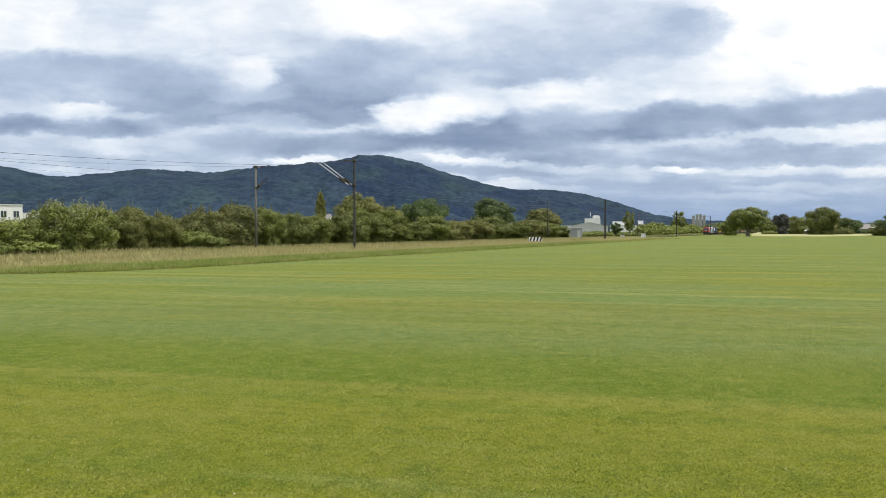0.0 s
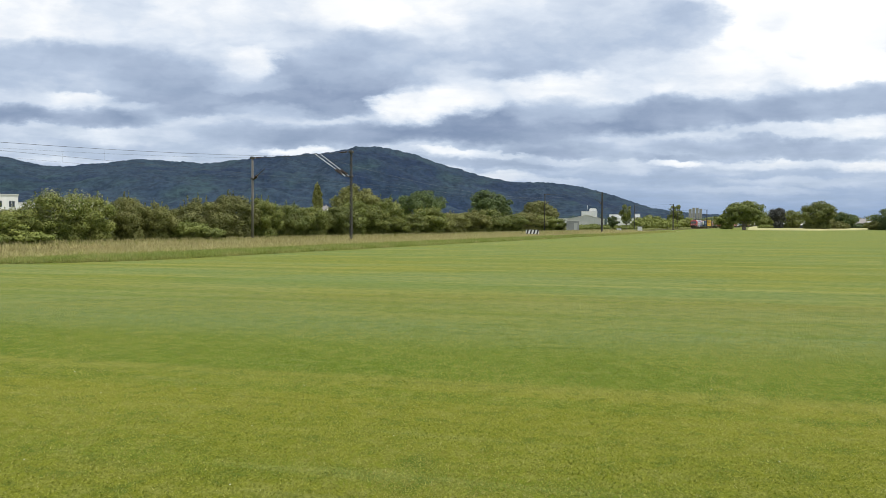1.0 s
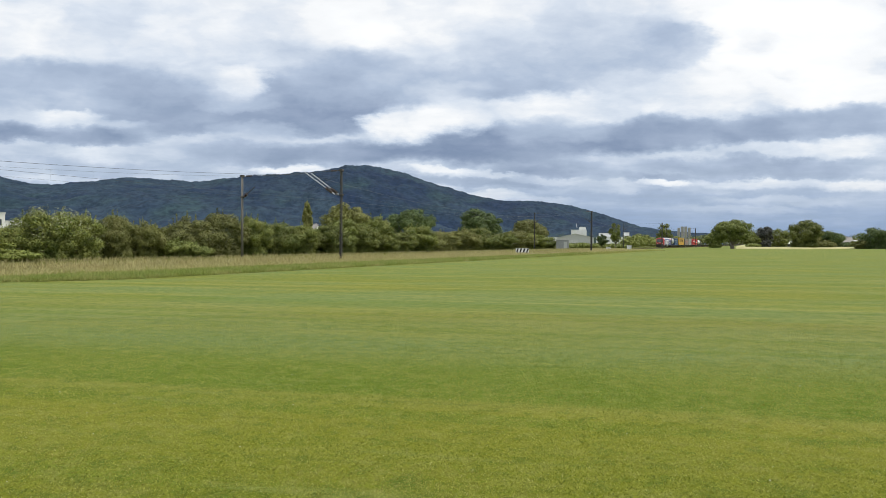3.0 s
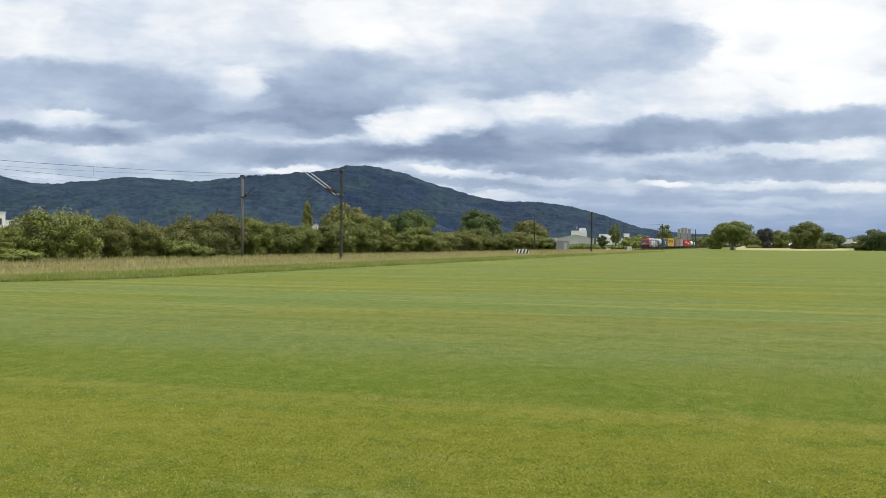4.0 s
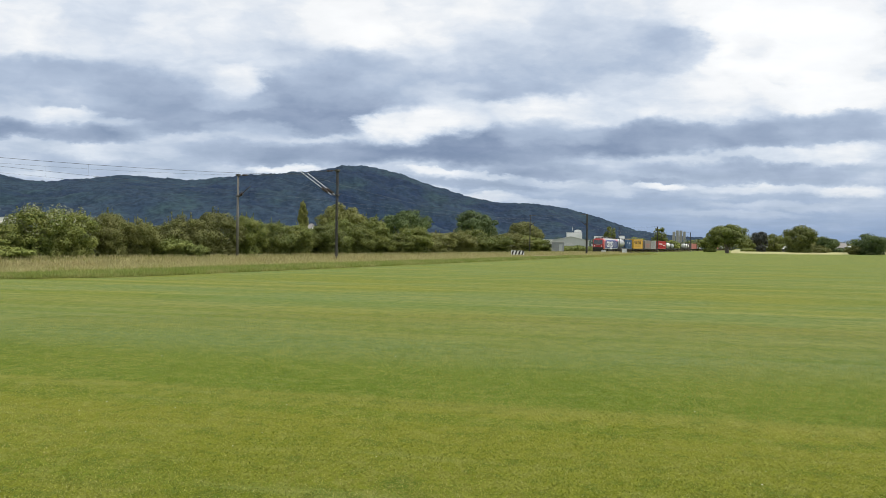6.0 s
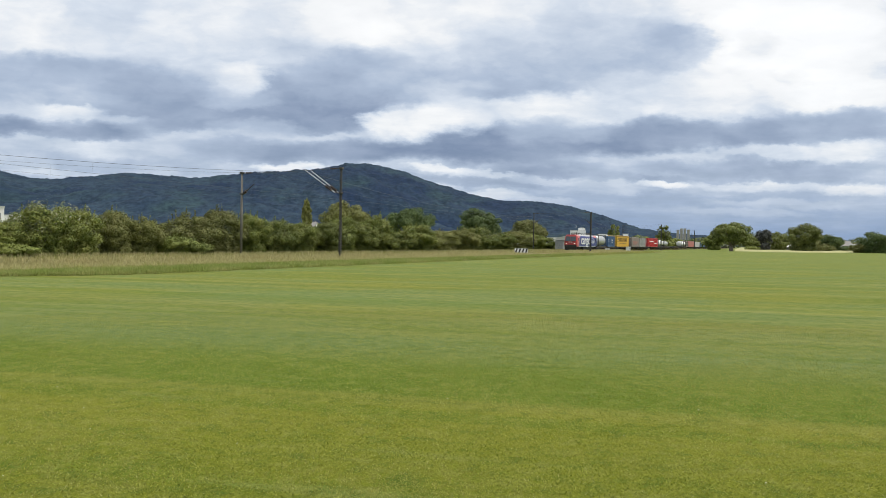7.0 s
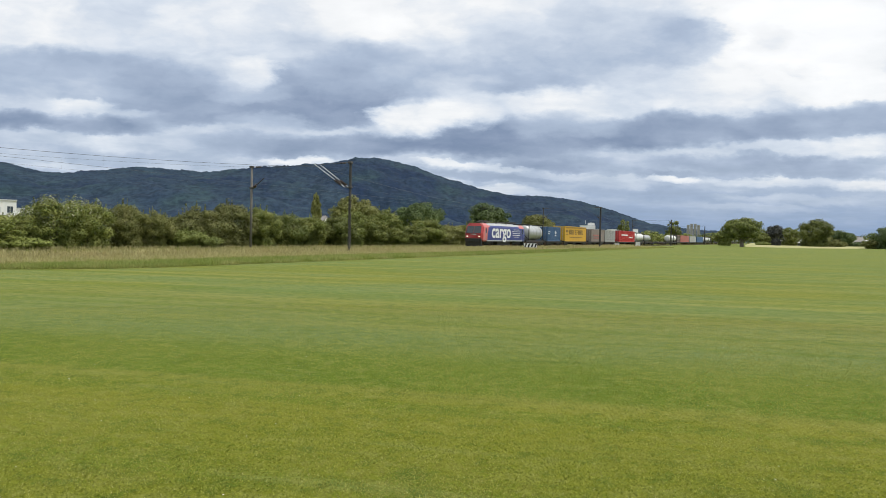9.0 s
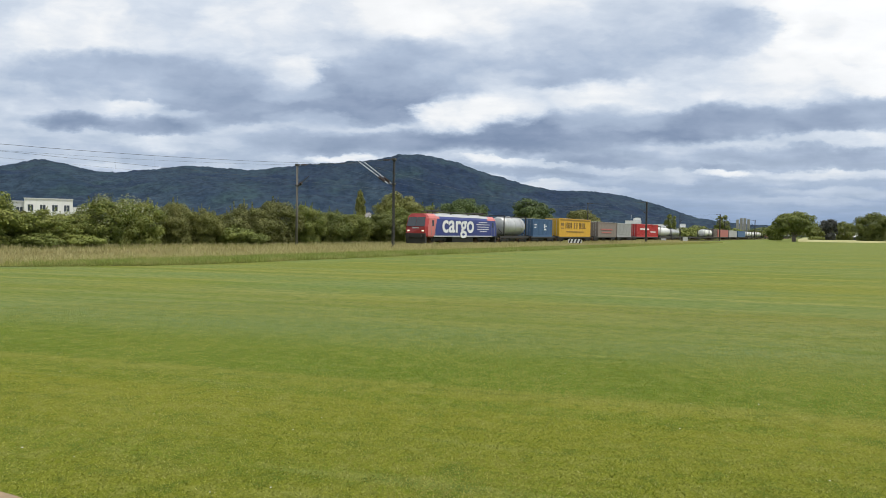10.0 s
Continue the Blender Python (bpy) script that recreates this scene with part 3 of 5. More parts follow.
def shrub(seed, w, h, leaf, label, blossom=False, leaves=22000, size=0.095, group="hedge along the railway"):
    rng = np.random.default_rng(seed)
    ob = thing("shrub", Matrix(), label, "shrub", group)
    lobes = fit_top(crown_lobes(w, h, 0.0, 52, rng), h * 0.97)
    v, f = leaf_cloud(lobes + skirt_lobes(w, h), leaves, size, rng)
    v2, f2 = leaf_cloud(shoots(w, h, 7, rng), 220, size * 0.9, rng)
    v, f = np.concatenate([v, v2]), np.concatenate([f, f2 + len(v)])
    c = new("crown", raw_mesh("crown", v, f, leaf))
    c.parent = ob
    part("stems", limbs(fresh(), h, w, 0.3, 0.07, rng), BARK, ob)
    if blossom:
        tops = [(x, y, z + 0.10 * h, a * 0.98, b * 0.98, c * 0.98) for x, y, z, a, b, c in lobes[:24]]
        v, f = leaf_cloud(tops, 800, 0.085, rng, 0.08)
        keep = v[:, 2].reshape(-1, 4).min(1) > h * 0.35
        v2 = v.reshape(-1, 4, 3)[keep].reshape(-1, 3)
        b = new("blossom", raw_mesh("blossom", v2, np.arange(len(v2)).reshape(-1, 4), BLOSSOM))
        b.parent = ob
        b["label"] = "creamy white flower heads"
    return ob


def tree(seed, w, h, z0, leaf, label, m, leaves=7000, size=0.28, lobes_n=52, girth=0.35, name="tree", skirt=False):
    rng = np.random.default_rng(seed)
    ob = thing(name, m, label, "tree")
    lobes = fit_top(crown_lobes(w, h, z0, lobes_n, rng), h * 0.985) + (skirt_lobes(w, h) if skirt else [])
    v, f = leaf_cloud(lobes, int(leaves * 1.5), size * 0.88, rng)
    c = new("crown", raw_mesh("crown", v, f, leaf))
    c.parent = ob
    part("trunk", limbs(fresh(), h, w, z0, girth, rng, 7), BARK, ob)
    return ob


def hedge():
    kinds = {"L": [shrub(11, 4.4, 4.4, LEAF, "dense green hedge shrub behind the railway tracks"), shrub(12, 4.6, 4.2, LEAF, "dense green hedge shrub behind the railway tracks")],
             "B": [shrub(13, 4.8, 4.4, LEAF, "green elder shrub with creamy white blossom beside the tracks", True)],
             "O": [shrub(14, 4.4, 4.3, LEAF_OLIVE, "olive-brown hedge shrub with thin foliage behind the tracks"), shrub(15, 4.8, 4.3, LEAF_OLIVE, "olive-brown hedge shrub with thin foliage behind the tracks")],
             "D": [shrub(16, 4.2, 4.0, LEAF_MID, "mid-green hedge shrub with dense foliage"), shrub(17, 4.2, 4.0, LEAF_MID, "mid-green hedge shrub with dense foliage")],
             "Y": [shrub(18, 4.2, 5.0, LEAF_LIME, "yellow-green shrub with fresh foliage in the hedge")],
             "N": [shrub(19, 3.4, 1.8, LEAF_LIME, "low bank of fresh yellow-green weeds before the hedge", leaves=9000)]}
    size = {"L": (4.5, 4.3), "B": (4.8, 4.4), "O": (4.6, 4.3), "D": (4.2, 4.0), "Y": (4.2, 5.0), "N": (3.4, 1.8)}
    used = set()
    rows = [(-31.5, 15.5, 5.0, 6.4, "L"), (-28.4, 13.8, 4.6, 4.3, "L"), (-24.4, 13.5, 4.6, 2.9, "L"), (-18.9, 14, 4.3, 4.2, "B"), (-15.2, 15, 4.3, 4.2, "B")]
    rows += [(-11.9, 14.5, 3.3, 4.0, "O"), (-9.6, 14, 3.3, 3.6, "O"), (-5.2, 18, 3.6, 3.1, "L"), (-3.2, 15, 4.8, 4.3, "O"), (1.2, 15, 4.8, 4.7, "O")]
    rows += [(5.1, 14.5, 4.1, 4.4, "L"), (9.0, 14, 3.9, 4.1, "L"), (12.9, 14, 3.9, 3.7, "D"), (18.5, 14, 4.4, 4.0, "D"), (23.1, 15, 4.2, 4.9, "Y"), (26.2, 14, 4.2, 3.8, "D")]
    rows += [(33.0, 16, 5.6, 5.4, "L"), (31.5, 14, 4.4, 2.9, "D"), (37.0, 14.5, 4.4, 3.3, "D"), (42.0, 14.3, 6.4, 4.5, "L"), (28.5, 16.5, 4.6, 4.4, "L"), (15.6, 15.6, 4.2, 3.9, "L"), (50.0, 17, 5.6, 3.2, "O"), (57.1, 17, 5.8, 3.7, "O")]
    rows += [(65.5, 17, 6.2, 4.4, "O"), (75.9, 18, 7.0, 5.0, "L"), (85.2, 17, 6.6, 3.9, "L"), (97.0, 18, 7.6, 4.5, "O"), (108.7, 18, 7.0, 4.1, "L"), (118.8, 18, 6.0, 3.4, "L")]
    rows += [(-6.4, 13.2, 3.4, 1.9, "N"), (-4.6, 12.6, 2.8, 1.4, "N"), (-22.5, 12.4, 3.2, 1.2, "N"), (-25.6, 12.4, 3.0, 1.3, "N"), (-28.6, 12.6, 2.0, 1.2, "L"), (-24.4, 12.6, 1.8, 1.0, "L"), (-21.6, 14.8, 3.2, 2.7, "L"), (-7.4, 16.0, 4.0, 3.0, "O")]
    for i, (s, o, w, h, k) in enumerate(rows):
        src = kinds[k][i % len(kinds[k])]
        kw, kh = size[k]
        m = on_line(s, o, 0.0, (i * 77) % 360) @ Matrix.Diagonal((1.12 * w / kw, 1.12 * w / kw, h / kh, 1))
        if src.name not in used:
            used.add(src.name)
            src.matrix_basis = m
        else:
            c = copy_thing(src, Matrix())
            c.matrix_basis = m
    for lst in kinds.values():
        for src in lst:
            if src.name not in used:
                src.matrix_basis = on_line(-36 - 3 * len(used), 15, 0)
                used.add(src.name)


def trees():
    P = lambda x, y, a=0: pose(x, y, 0, 0, 0, a)
    tree(31, 3.0, 13.6, 1.0, LEAF_OLIVE, "slim columnar poplar with sparse grey-green foliage", P(-35.0, 207.1), 3600, 0.32, 36, 0.3, "poplar")
    tree(32, 9.0, 8.5, 1.5, LEAF_OLIVE, "broad olive-green tree behind the hedge", P(-14.3, 124.2), 7500, 0.26)
    tree(33, 10.8, 9.5, 1.5, LEAF_DARK, "dark green oak with a rounded crown behind the hedge", P(-4.2, 164.9), 7500, 0.30)
    tree(34, 11.5, 10.8, 1.5, LEAF_DARK, "round green tree standing above the hedge", P(13.4, 189.5), 7500, 0.32)
    tree(35, 10.0, 8.0, 1.2, LEAF_OLIVE, "olive-brown tree at the end of the hedge", P(25.9, 188.2), 6500, 0.32)
    tree(36, 7.6, 11.2, 0.8, LEAF, "narrow pointed tree beside the line", P(110.1, 338.3), 4000, 0.3, 30, 0.25, "tree")
    tree(37, 12.8, 10.4, 1.2, LEAF_LIME, "spreading green field tree with a stout trunk", P(104.7, 248.9), 12000, 0.36, 60, 0.75)
    tree(38, 7.0, 9.2, 0.8, LEAF_PURPLE, "dark purple-leaved tree with an upright crown", P(139.2, 299.2), 5000, 0.36, skirt=True)
    tree(39, 13.2, 11.0, 0.0, LEAF_MID, "dense dark green tree at the field's far edge", P(138.6, 266.1), 12000, 0.36, skirt=True)
    tree(40, 14.0, 8.8, 0.0, LEAF_DARK, "low spreading tree at the field's far edge", P(176.5, 282.7), 6000, 0.4, skirt=True)
    tree(41, 11.0, 8.4, 0.5, LEAF_DARK, "far green tree among houses", P(196.9, 352.3), 5000, 0.45)
    tree(43, 3.6, 7.6, 0.8, LEAF, "slender young tree in front of the factory", P(53.0, 206.0), 1800, 0.24, 26, 0.12)
    tree(44, 3.2, 4.4, 0.4, LEAF_DARK, "small dark tree in front of the factory", P(50.0, 210.0), 1500, 0.24, 24, 0.1)
    tree(45, 7.5, 6.6, 0.2, LEAF_LIME, "green tree beyond the field tree", P(120.5, 304.0), 5000, 0.36, skirt=True)
    tree(47, 6.4, 6.0, 0.2, LEAF_MID, "low green tree beside the field tree", P(131.5, 294.0), 4000, 0.36, skirt=True)
    tree(46, 10.0, 8.6, 0.2, LEAF_MID, "dark green tree behind the field's far edge", P(150.5, 310.0), 5000, 0.36, skirt=True)
    tree(42, 10.0, 7.0, 0.5, LEAF_OLIVE, "far olive tree among houses", P(185.9, 350.3), 4000, 0.45)


def edge_bushes():
    for seed, w, h, leaf, label, x, y in ((61, 7.6, 3.6, LEAF_OLIVE, "rounded grey-green bush at the field's far edge", 157.0, 285.0),
                                          (62, 7.0, 3.9, LEAF_OLIVE, "rounded grey-green bush at the field's far edge", 172.0, 286.0),
                                          (63, 3.6, 3.6, LEAF_PURPLE, "small dark reddish bush at the field's far edge", 136.0, 290.0),
                                          (64, 5.6, 2.0, LEAF_LIME, "low yellow-green bush at the field's far edge", 130.0, 289.0)):
        ob = shrub(seed, w, h, leaf, label, leaves=5000, size=0.26, group="bushes at the field's far edge")
        ob.matrix_basis = pose(x, y, 0, 0, 0, seed * 40)


def far_hedge(name, x0, y0, x1, y1, w, h, count, seed, leaf, label):
    rng = np.random.default_rng(seed)
    vs, fs, n = [], [], 0
    for i in range(count):
        k = (i + 0.5 * rng.random()) / count
        hh, ww = h * (0.65 + 0.5 * rng.random()), w * (0.7 + 0.6 * rng.random())
        v, f = leaf_cloud(fit_top(crown_lobes(ww, hh, 0, 12, rng, (0.12, 0.17)), hh), 700, 0.5 if h > 3 else 0.4, rng)
        v = v + np.array([x0 + (x1 - x0) * k, y0 + (y1 - y0) * k, 0])
        vs.append(v), fs.append(f + n)
        n += len(v)
    tagged(new(name, raw_mesh(name, np.concatenate(vs), np.concatenate(fs), leaf)), label, "hedge", kind="stuff")


hedge()
trees()
edge_bushes()
far_hedge("far_tree_belt", 146, 398, 310, 446, 11.0, 9.5, 24, 56, LEAF_MID, "belt of dark green trees behind the field")
far_hedge("far_hedge", 70.0, 256.0, 143.0, 404.0, 8.0, 5.0, 26, 51, LEAF, "low green scrub along the railway in the distance")
far_hedge("trackside_weeds", 42, 215, 72, 262, 6.0, 1.7, 16, 57, LEAF_LIME, "low yellow-green weeds beyond the tracks")
far_hedge("far_thicket", 188, 395, 340, 480, 12.0, 6.0, 22, 52, LEAF_DARK, "distant line of dark green bushes behind the field")
far_hedge("field_edge_scrub", 143, 324, 232, 372, 7.0, 3.8, 18, 55, LEAF_DARK, "dark scrub along the far edge of the field")
far_hedge("far_woods", -420, 900, 560, 1000, 46.0, 15.0, 44, 53, LEAF_DARK, "distant woods at the foot of the mountains")
far_hedge("roadside_scrub", -130, 92, -30, 175, 8.0, 4.2, 18, 54, LEAF_OLIVE, "scrub behind the railway hedge")

# ---- grass ----


def blades(name, pts, height, width, lean, mat, label, rng, top=0.0):
    """Grass blades: one leaning triangle each; top > 0 adds a seed head."""
    k = len(pts)
    a = rng.random(k) * 2 * math.pi
    side = np.stack([np.cos(a), np.sin(a), np.zeros(k)], 1)
    b = rng.random(k) * 2 * math.pi
    ln = np.stack([np.cos(b), np.sin(b), np.zeros(k)], 1) * (lean * rng.random(k))[:, None]
    h = height * (0.5 + 0.75 * rng.random(k))
    w = width * (0.7 + 0.6 * rng.random(k))[:, None]
    tipp = pts + ln * h[:, None] + np.array([0, 0, 1.0]) * h[:, None]
    if top:
        mid = pts + (tipp - pts) * 0.72
        v = np.stack([pts - side * w * 0.35, pts + side * w * 0.35, mid + side * w, tipp, mid - side * w], 1)
        f = np.arange(5 * k).reshape(-1, 5)
    else:
        v = np.stack([pts - side * w, pts + side * w, tipp], 1)
        f = np.arange(3 * k).reshape(-1, 3)
    return tagged(new(name, raw_mesh(name, v.reshape(-1, 3), f, mat)), label, "grass", kind="stuff")


def strip_points(s0, s1, o0, o1, count, rng, tuft=5, loose=0.10):
    """Points in tufts over a strip of the railway frame, denser towards its near end."""
    n = count // tuft
    s = np.repeat(s0 + (s1 - s0) * rng.random(n) ** 1.6, tuft) + loose * rng.normal(size=n * tuft)
    o = np.repeat(o0 + (o1 - o0) * rng.random(n), tuft) + loose * rng.normal(size=n * tuft)
    bare = (s > 45) & (s < 74) & (o > -3.0) & (o < 1.2)
    beyond = o < np.array([near_edge(v) for v in s])
    s, o = s[~(bare | beyond)], o[~(bare | beyond)]
    p = np.stack([s, o, np.zeros(len(s)), np.ones(len(s))], 1) @ np.array(LINE).T
    return p[:, :3]


PETAL = worn("white_petals", (0.78, 0.78, 0.74), 0.7)


def grasses():
    rng = np.random.default_rng(5)
    blades("tall_grass", strip_points(-45, 130, -9.3, 1.4, 170000, rng), 0.20, 0.018, 1.9, GRASS_TALL, "tall unmown green grass on the railway verge", rng)
    blades("verge_grass", strip_points(-45, 60, -9.3, -5.5, 60000, rng, 8, 0.14), 0.27, 0.020, 1.4, GRASS_GREEN, "fresh green grass along the edge of the mown turf", rng)
    blades("seeding_grass", strip_points(-45, 130, -5.0, 1.9, 32000, rng), 0.32, 0.015, 1.5, GRASS_DRY, "straw-coloured seeding grass along the tracks", rng, 1.0)
    blades("trackside_grass", strip_points(-45, 125, -0.4, 1.8, 26000, rng, 9, 0.12), 0.52, 0.019, 1.1, GRASS_DRY, "tall straw-coloured grass at the edge of the ballast", rng, 1.0)
    blades("hedge_grass", strip_points(-45, 150, 10.2, 13.0, 40000, rng), 0.30, 0.022, 0.7, GRASS_TALL, "tall grass at the foot of the hedge", rng)
    blades("dry_hedge_grass", strip_points(-45, 150, 10.3, 12.4, 16000, rng), 0.45, 0.016, 0.5, GRASS_DRY, "straw-coloured grass at the foot of the hedge", rng, 1.0)
    # short turf in front of the camera
    n = 280000
    r = 3.4 + 15.0 * rng.random(n) ** 1.5
    a = np.radians(-40 + 80 * rng.random(n))
    pts = np.stack([np.sin(a) * r, np.cos(a) * r, np.zeros(n)], 1)
    n = 60
    r, a = 4.5 + 9.0 * rng.random(n), np.radians(-38 + 76 * rng.random(n))
    spots = np.stack([np.sin(a) * r, np.cos(a) * r, np.full(n, 0.022)], 1)
    ring6 = np.stack([np.cos(np.arange(6) * math.pi / 3), np.sin(np.arange(6) * math.pi / 3), np.zeros(6)], 1)
    v = spots[:, None, :] + ring6[None] * (0.005 + 0.004 * rng.random(n))[:, None, None]
    tagged(new("daisies", raw_mesh("daisies", v.reshape(-1, 3), np.arange(6 * n).reshape(-1, 6), PETAL)), "tiny white daisies scattered in the turf", "flower", kind="stuff")
    n = 22000
    r, a = 3.4 + 13.0 * rng.random(n) ** 1.3, np.radians(-40 + 80 * rng.random(n))
    tips = np.stack([np.sin(a) * r, np.cos(a) * r, np.zeros(n)], 1)
    blades("dry_turf_tips", tips, 0.013, 0.0036, 2.0, GRASS_TIPS, "pale dry grass tips scattered in the turf", rng)
    blades("turf_grass", pts, 0.012, 0.0045, 2.7, GRASS_SHORT, "short mown turf grass with dry tips", rng)


grasses()

# ---- railway ----


def railway():
    bm = fresh()
    rows = [(1.0, 0.0), (1.7, -0.06), (9.4, -0.06), (10.3, 0.0), (10.4, -0.4), (0.9, -0.4)]
    a = [bm.verts.new((-160, y, z)) for y, z in rows]
    b = [bm.verts.new((900, y, z)) for y, z in rows]
    for i in range(len(rows)):
        j = (i + 1) % len(rows)
        bm.faces.new((a[i], b[i], b[j], a[j]))
    bed = tagged(mesh_object("track_bed", bm, BALLAST), "grey-brown ballast bed of the double-track railway", "track bed", kind="structure")
    bed.matrix_basis = LINE
    for track in (TRACK_NEAR, TRACK_FAR):
        ob = thing("railway_track", on_line(0, track), "rusty steel rails on concrete sleepers", "railway track", "tracks", "structure")
        for y in (-0.75, 0.75):
            bm = fresh()
            box(bm, -160, 900, y - 0.07, y + 0.07, -0.04, -0.02)
            box(bm, -160, 900, y - 0.012, y + 0.012, -0.02, 0.04)
            box(bm, -160, 900, y - 0.036, y + 0.036, 0.03, RAIL_Z)
            part("rail", bm, RAIL_STEEL, ob)
        bm = fresh()
        for i in range(330):
            x = -40 + 0.6 * i
            box(bm, x - 0.13, x + 0.13, -1.3, 1.3, -0.2, -0.03)
        tagged(part("sleepers", bm, CONCRETE, ob), "weathered concrete sleepers", kind="stuff")


def mast(s, o, h, out, twin, steel, girth=1.0):
    """A line mast; out: +1 or -1, the side over which its arm reaches."""
    ob = thing("catenary_mast", on_line(s, o), "tall weathered concrete mast carrying the overhead line" if not steel else "tall dark mast carrying the overhead line beside the tracks", "mast", "overhead line masts")
    body = MAST_DARK if steel else MAST
    bm = fresh()
    if steel:
        for y in (-0.13, 0.13):
            for x in (-0.11, 0.11):
                tube(bm, (x * 0.65 * girth, y * 0.55 * girth, -0.3), (x * 0.5 * girth, y * 0.42 * girth, h), 0.026 * girth, 0.022 * girth, 6)
        n = 15
        for i in range(n):
            z0, z1 = h * i / n, h * (i + 1) / n
            sg = 1 if i % 2 else -1
            for y in (-0.12, 0.12):
                tube(bm, (-0.06 * sg, y * 0.5, z0), (0.06 * sg, y * 0.5, z1), 0.016, 0.018, 4)
            for x in (-0.10, 0.10):
                box(bm, x * 0.58 - 0.012, x * 0.58 + 0.012, -0.06, 0.06, z1 - 0.05, z1)
        box(bm, -0.03 * girth, 0.03 * girth, -0.03 * girth, 0.03 * girth, 0, h - 0.02)
    else:
        tube(bm, (0, 0, -0.3), (0, 0, h), 0.135, 0.09, 12)
    part("pole", bm, body, ob, smooth=not steel)
    bm = fresh()
    box(bm, -0.3, 0.3, -0.3, 0.3, -0.2, 0.06, 0.03)
    part("foundation", bm, CONCRETE, ob)
    bm = fresh()
    box(bm, -0.17, 0.17, -0.17, 0.17, h - 0.22, h - 0.02, 0.02)
    part("clamp", bm, MAST_DARK, ob)
    bm = fresh()
    box(bm, -0.16, 0.16, -0.16, 0.16, 5.9, 6.05, 0.02)
    part("clamp", bm, MAST_DARK, ob)
    reach = 3.3 if twin else 1.5
    for x in ((-0.95, 0.0) if twin else (0.0,)):
        arm = part("bracket_arm", tube(fresh(), (x * 0.75, out * 0.15, 5.95), (x, out * reach, 5.95 + 2.1 * reach / 3.3), 0.035, 0.035, 8), ZINC if twin else MAST_DARK, ob)
        if x:
            part("cross_bar", tube(fresh(), (x * 0.78, out * 0.12, 5.95), (0.1, out * 0.12, 5.95), 0.04, 0.04, 6), MAST_DARK, ob)
        bm = fresh()
        for i in range(6):
            k = 0.10 + 0.035 * i
            p = Vector((x * 0.75, out * 0.15, 5.95)).lerp(Vector((x, out * reach, 5.95 + 2.1 * reach / 3.3)), k)
            q = Vector((x * 0.75, out * 0.15, 5.95)).lerp(Vector((x, out * reach, 5.95 + 2.1 * reach / 3.3)), k + 0.02)
            tube(bm, p, q, 0.13, 0.13, 10)
        part("insulator", bm, INSULATOR, arm, "dark ribbed porcelain insulator")
    bm = fresh()
    tube(bm, (0, out * 0.12, h - 0.12), (0, out * 1.3, h - 0.14), 0.03, 0.03, 6)
    top = part("head_arm", bm, MAST_DARK, ob)
    bm = fresh()
    for i in range(6):
        tube(bm, (0, out * (0.5 + 0.11 * i), h - 0.13), (0, out * (0.56 + 0.11 * i), h - 0.13), 0.075, 0.075, 8)
    part("insulator", bm, INSULATOR, top)
    return ob


def wire(name, a, b, sag, r, label, n=24):
    bm = fresh()
    a, b = Vector(a), Vector(b)
    pts = []
    for i in range(n + 1):
        k = i / n
        p = a.lerp(b, k)
        p.z -= sag * 4 * k * (1 - k)
        pts.append(p)
    for p, q in zip(pts, pts[1:]):
        tube(bm, p, q, r, r, 5, False)
    ob = tagged(mesh_object(name, bm, WIRE), label, "wire", "overhead wires")
    ob.matrix_basis = LINE
    return ob


SPAN = 92.0
railway()
for i in range(-1, 4):
    s = i * SPAN
    mast(s, 0.0, 8.3, 1, i < 1, True, 1.9 if i > 0 else 1.15)
    far = MAST_ROW + (1.1 if i > 0 else 0.0)
    mast(s - 0.5, far, 8.1, -1, False, i != 0)
    wire("cross_wire", (s, 1.2, 8.15), (s - 0.5, far - 1.2, 7.95), 0.05, 0.018, "thin span wire between two masts", 6)
    for track in (TRACK_NEAR, TRACK_FAR):
        if i < 3:
            wire("catenary_wire", (s, track, 7.9), (s + SPAN, track, 7.9), 2.0, 0.011 if track == TRACK_NEAR else 0.006, "dark carrier wire of the overhead line")
            wire("contact_wire", (s, track, 5.72), (s + SPAN, track, 5.72), 0.03, 0.008 if track == TRACK_NEAR else 0.005, "dark contact wire above the track", 4)
            for k in range(1, 4):
                u = k / 4
                wire("dropper", (s + SPAN * u, track, 7.9 - 8.0 * u * (1 - u)), (s + SPAN * u, track, 5.72), 0.0, 0.003, "thin dropper between the overhead wires", 1)

# ---- train ----
PAINT_RED = worn("red_loco_paint", (0.42, 0.045, 0.045), 0.35, 0.0, (0.10, 0.05, 0.04), 0.25)
# paler red for the cab's side and roof than for its front
PAINT_SALMON = worn("salmon_red_paint", (0.58, 0.17, 0.155), 0.4, 0.0, (0.2, 0.1, 0.08), 0.2)
PAINT_BLUE = worn("blue_loco_paint", (0.028, 0.042, 0.200), 0.35, 0.0, (0.04, 0.045, 0.08), 0.25)
PAINT_WHITE = worn("white_lettering", (0.80, 0.80, 0.80), 0.4, 0.0, (0.4, 0.4, 0.4), 0.15)
ROOF_GREY = worn("grey_roof", (0.44, 0.45, 0.46), 0.55, 0.1, (0.15, 0.14, 0.13), 0.4)
UNDER = worn("dark_underframe", (0.045, 0.042, 0.040), 0.7, 0.2, (0.10, 0.07, 0.05), 0.5)
# base raised to blue-grey so the colour itself carries some sky reflection
GLASS = worn("sky_toned_windscreen", (0.06, 0.068, 0.08), 0.08)
TANK_SILVER = worn("silver_tank", (0.50, 0.51, 0.51), 0.35, 0.35, (0.25, 0.22, 0.18), 0.35)
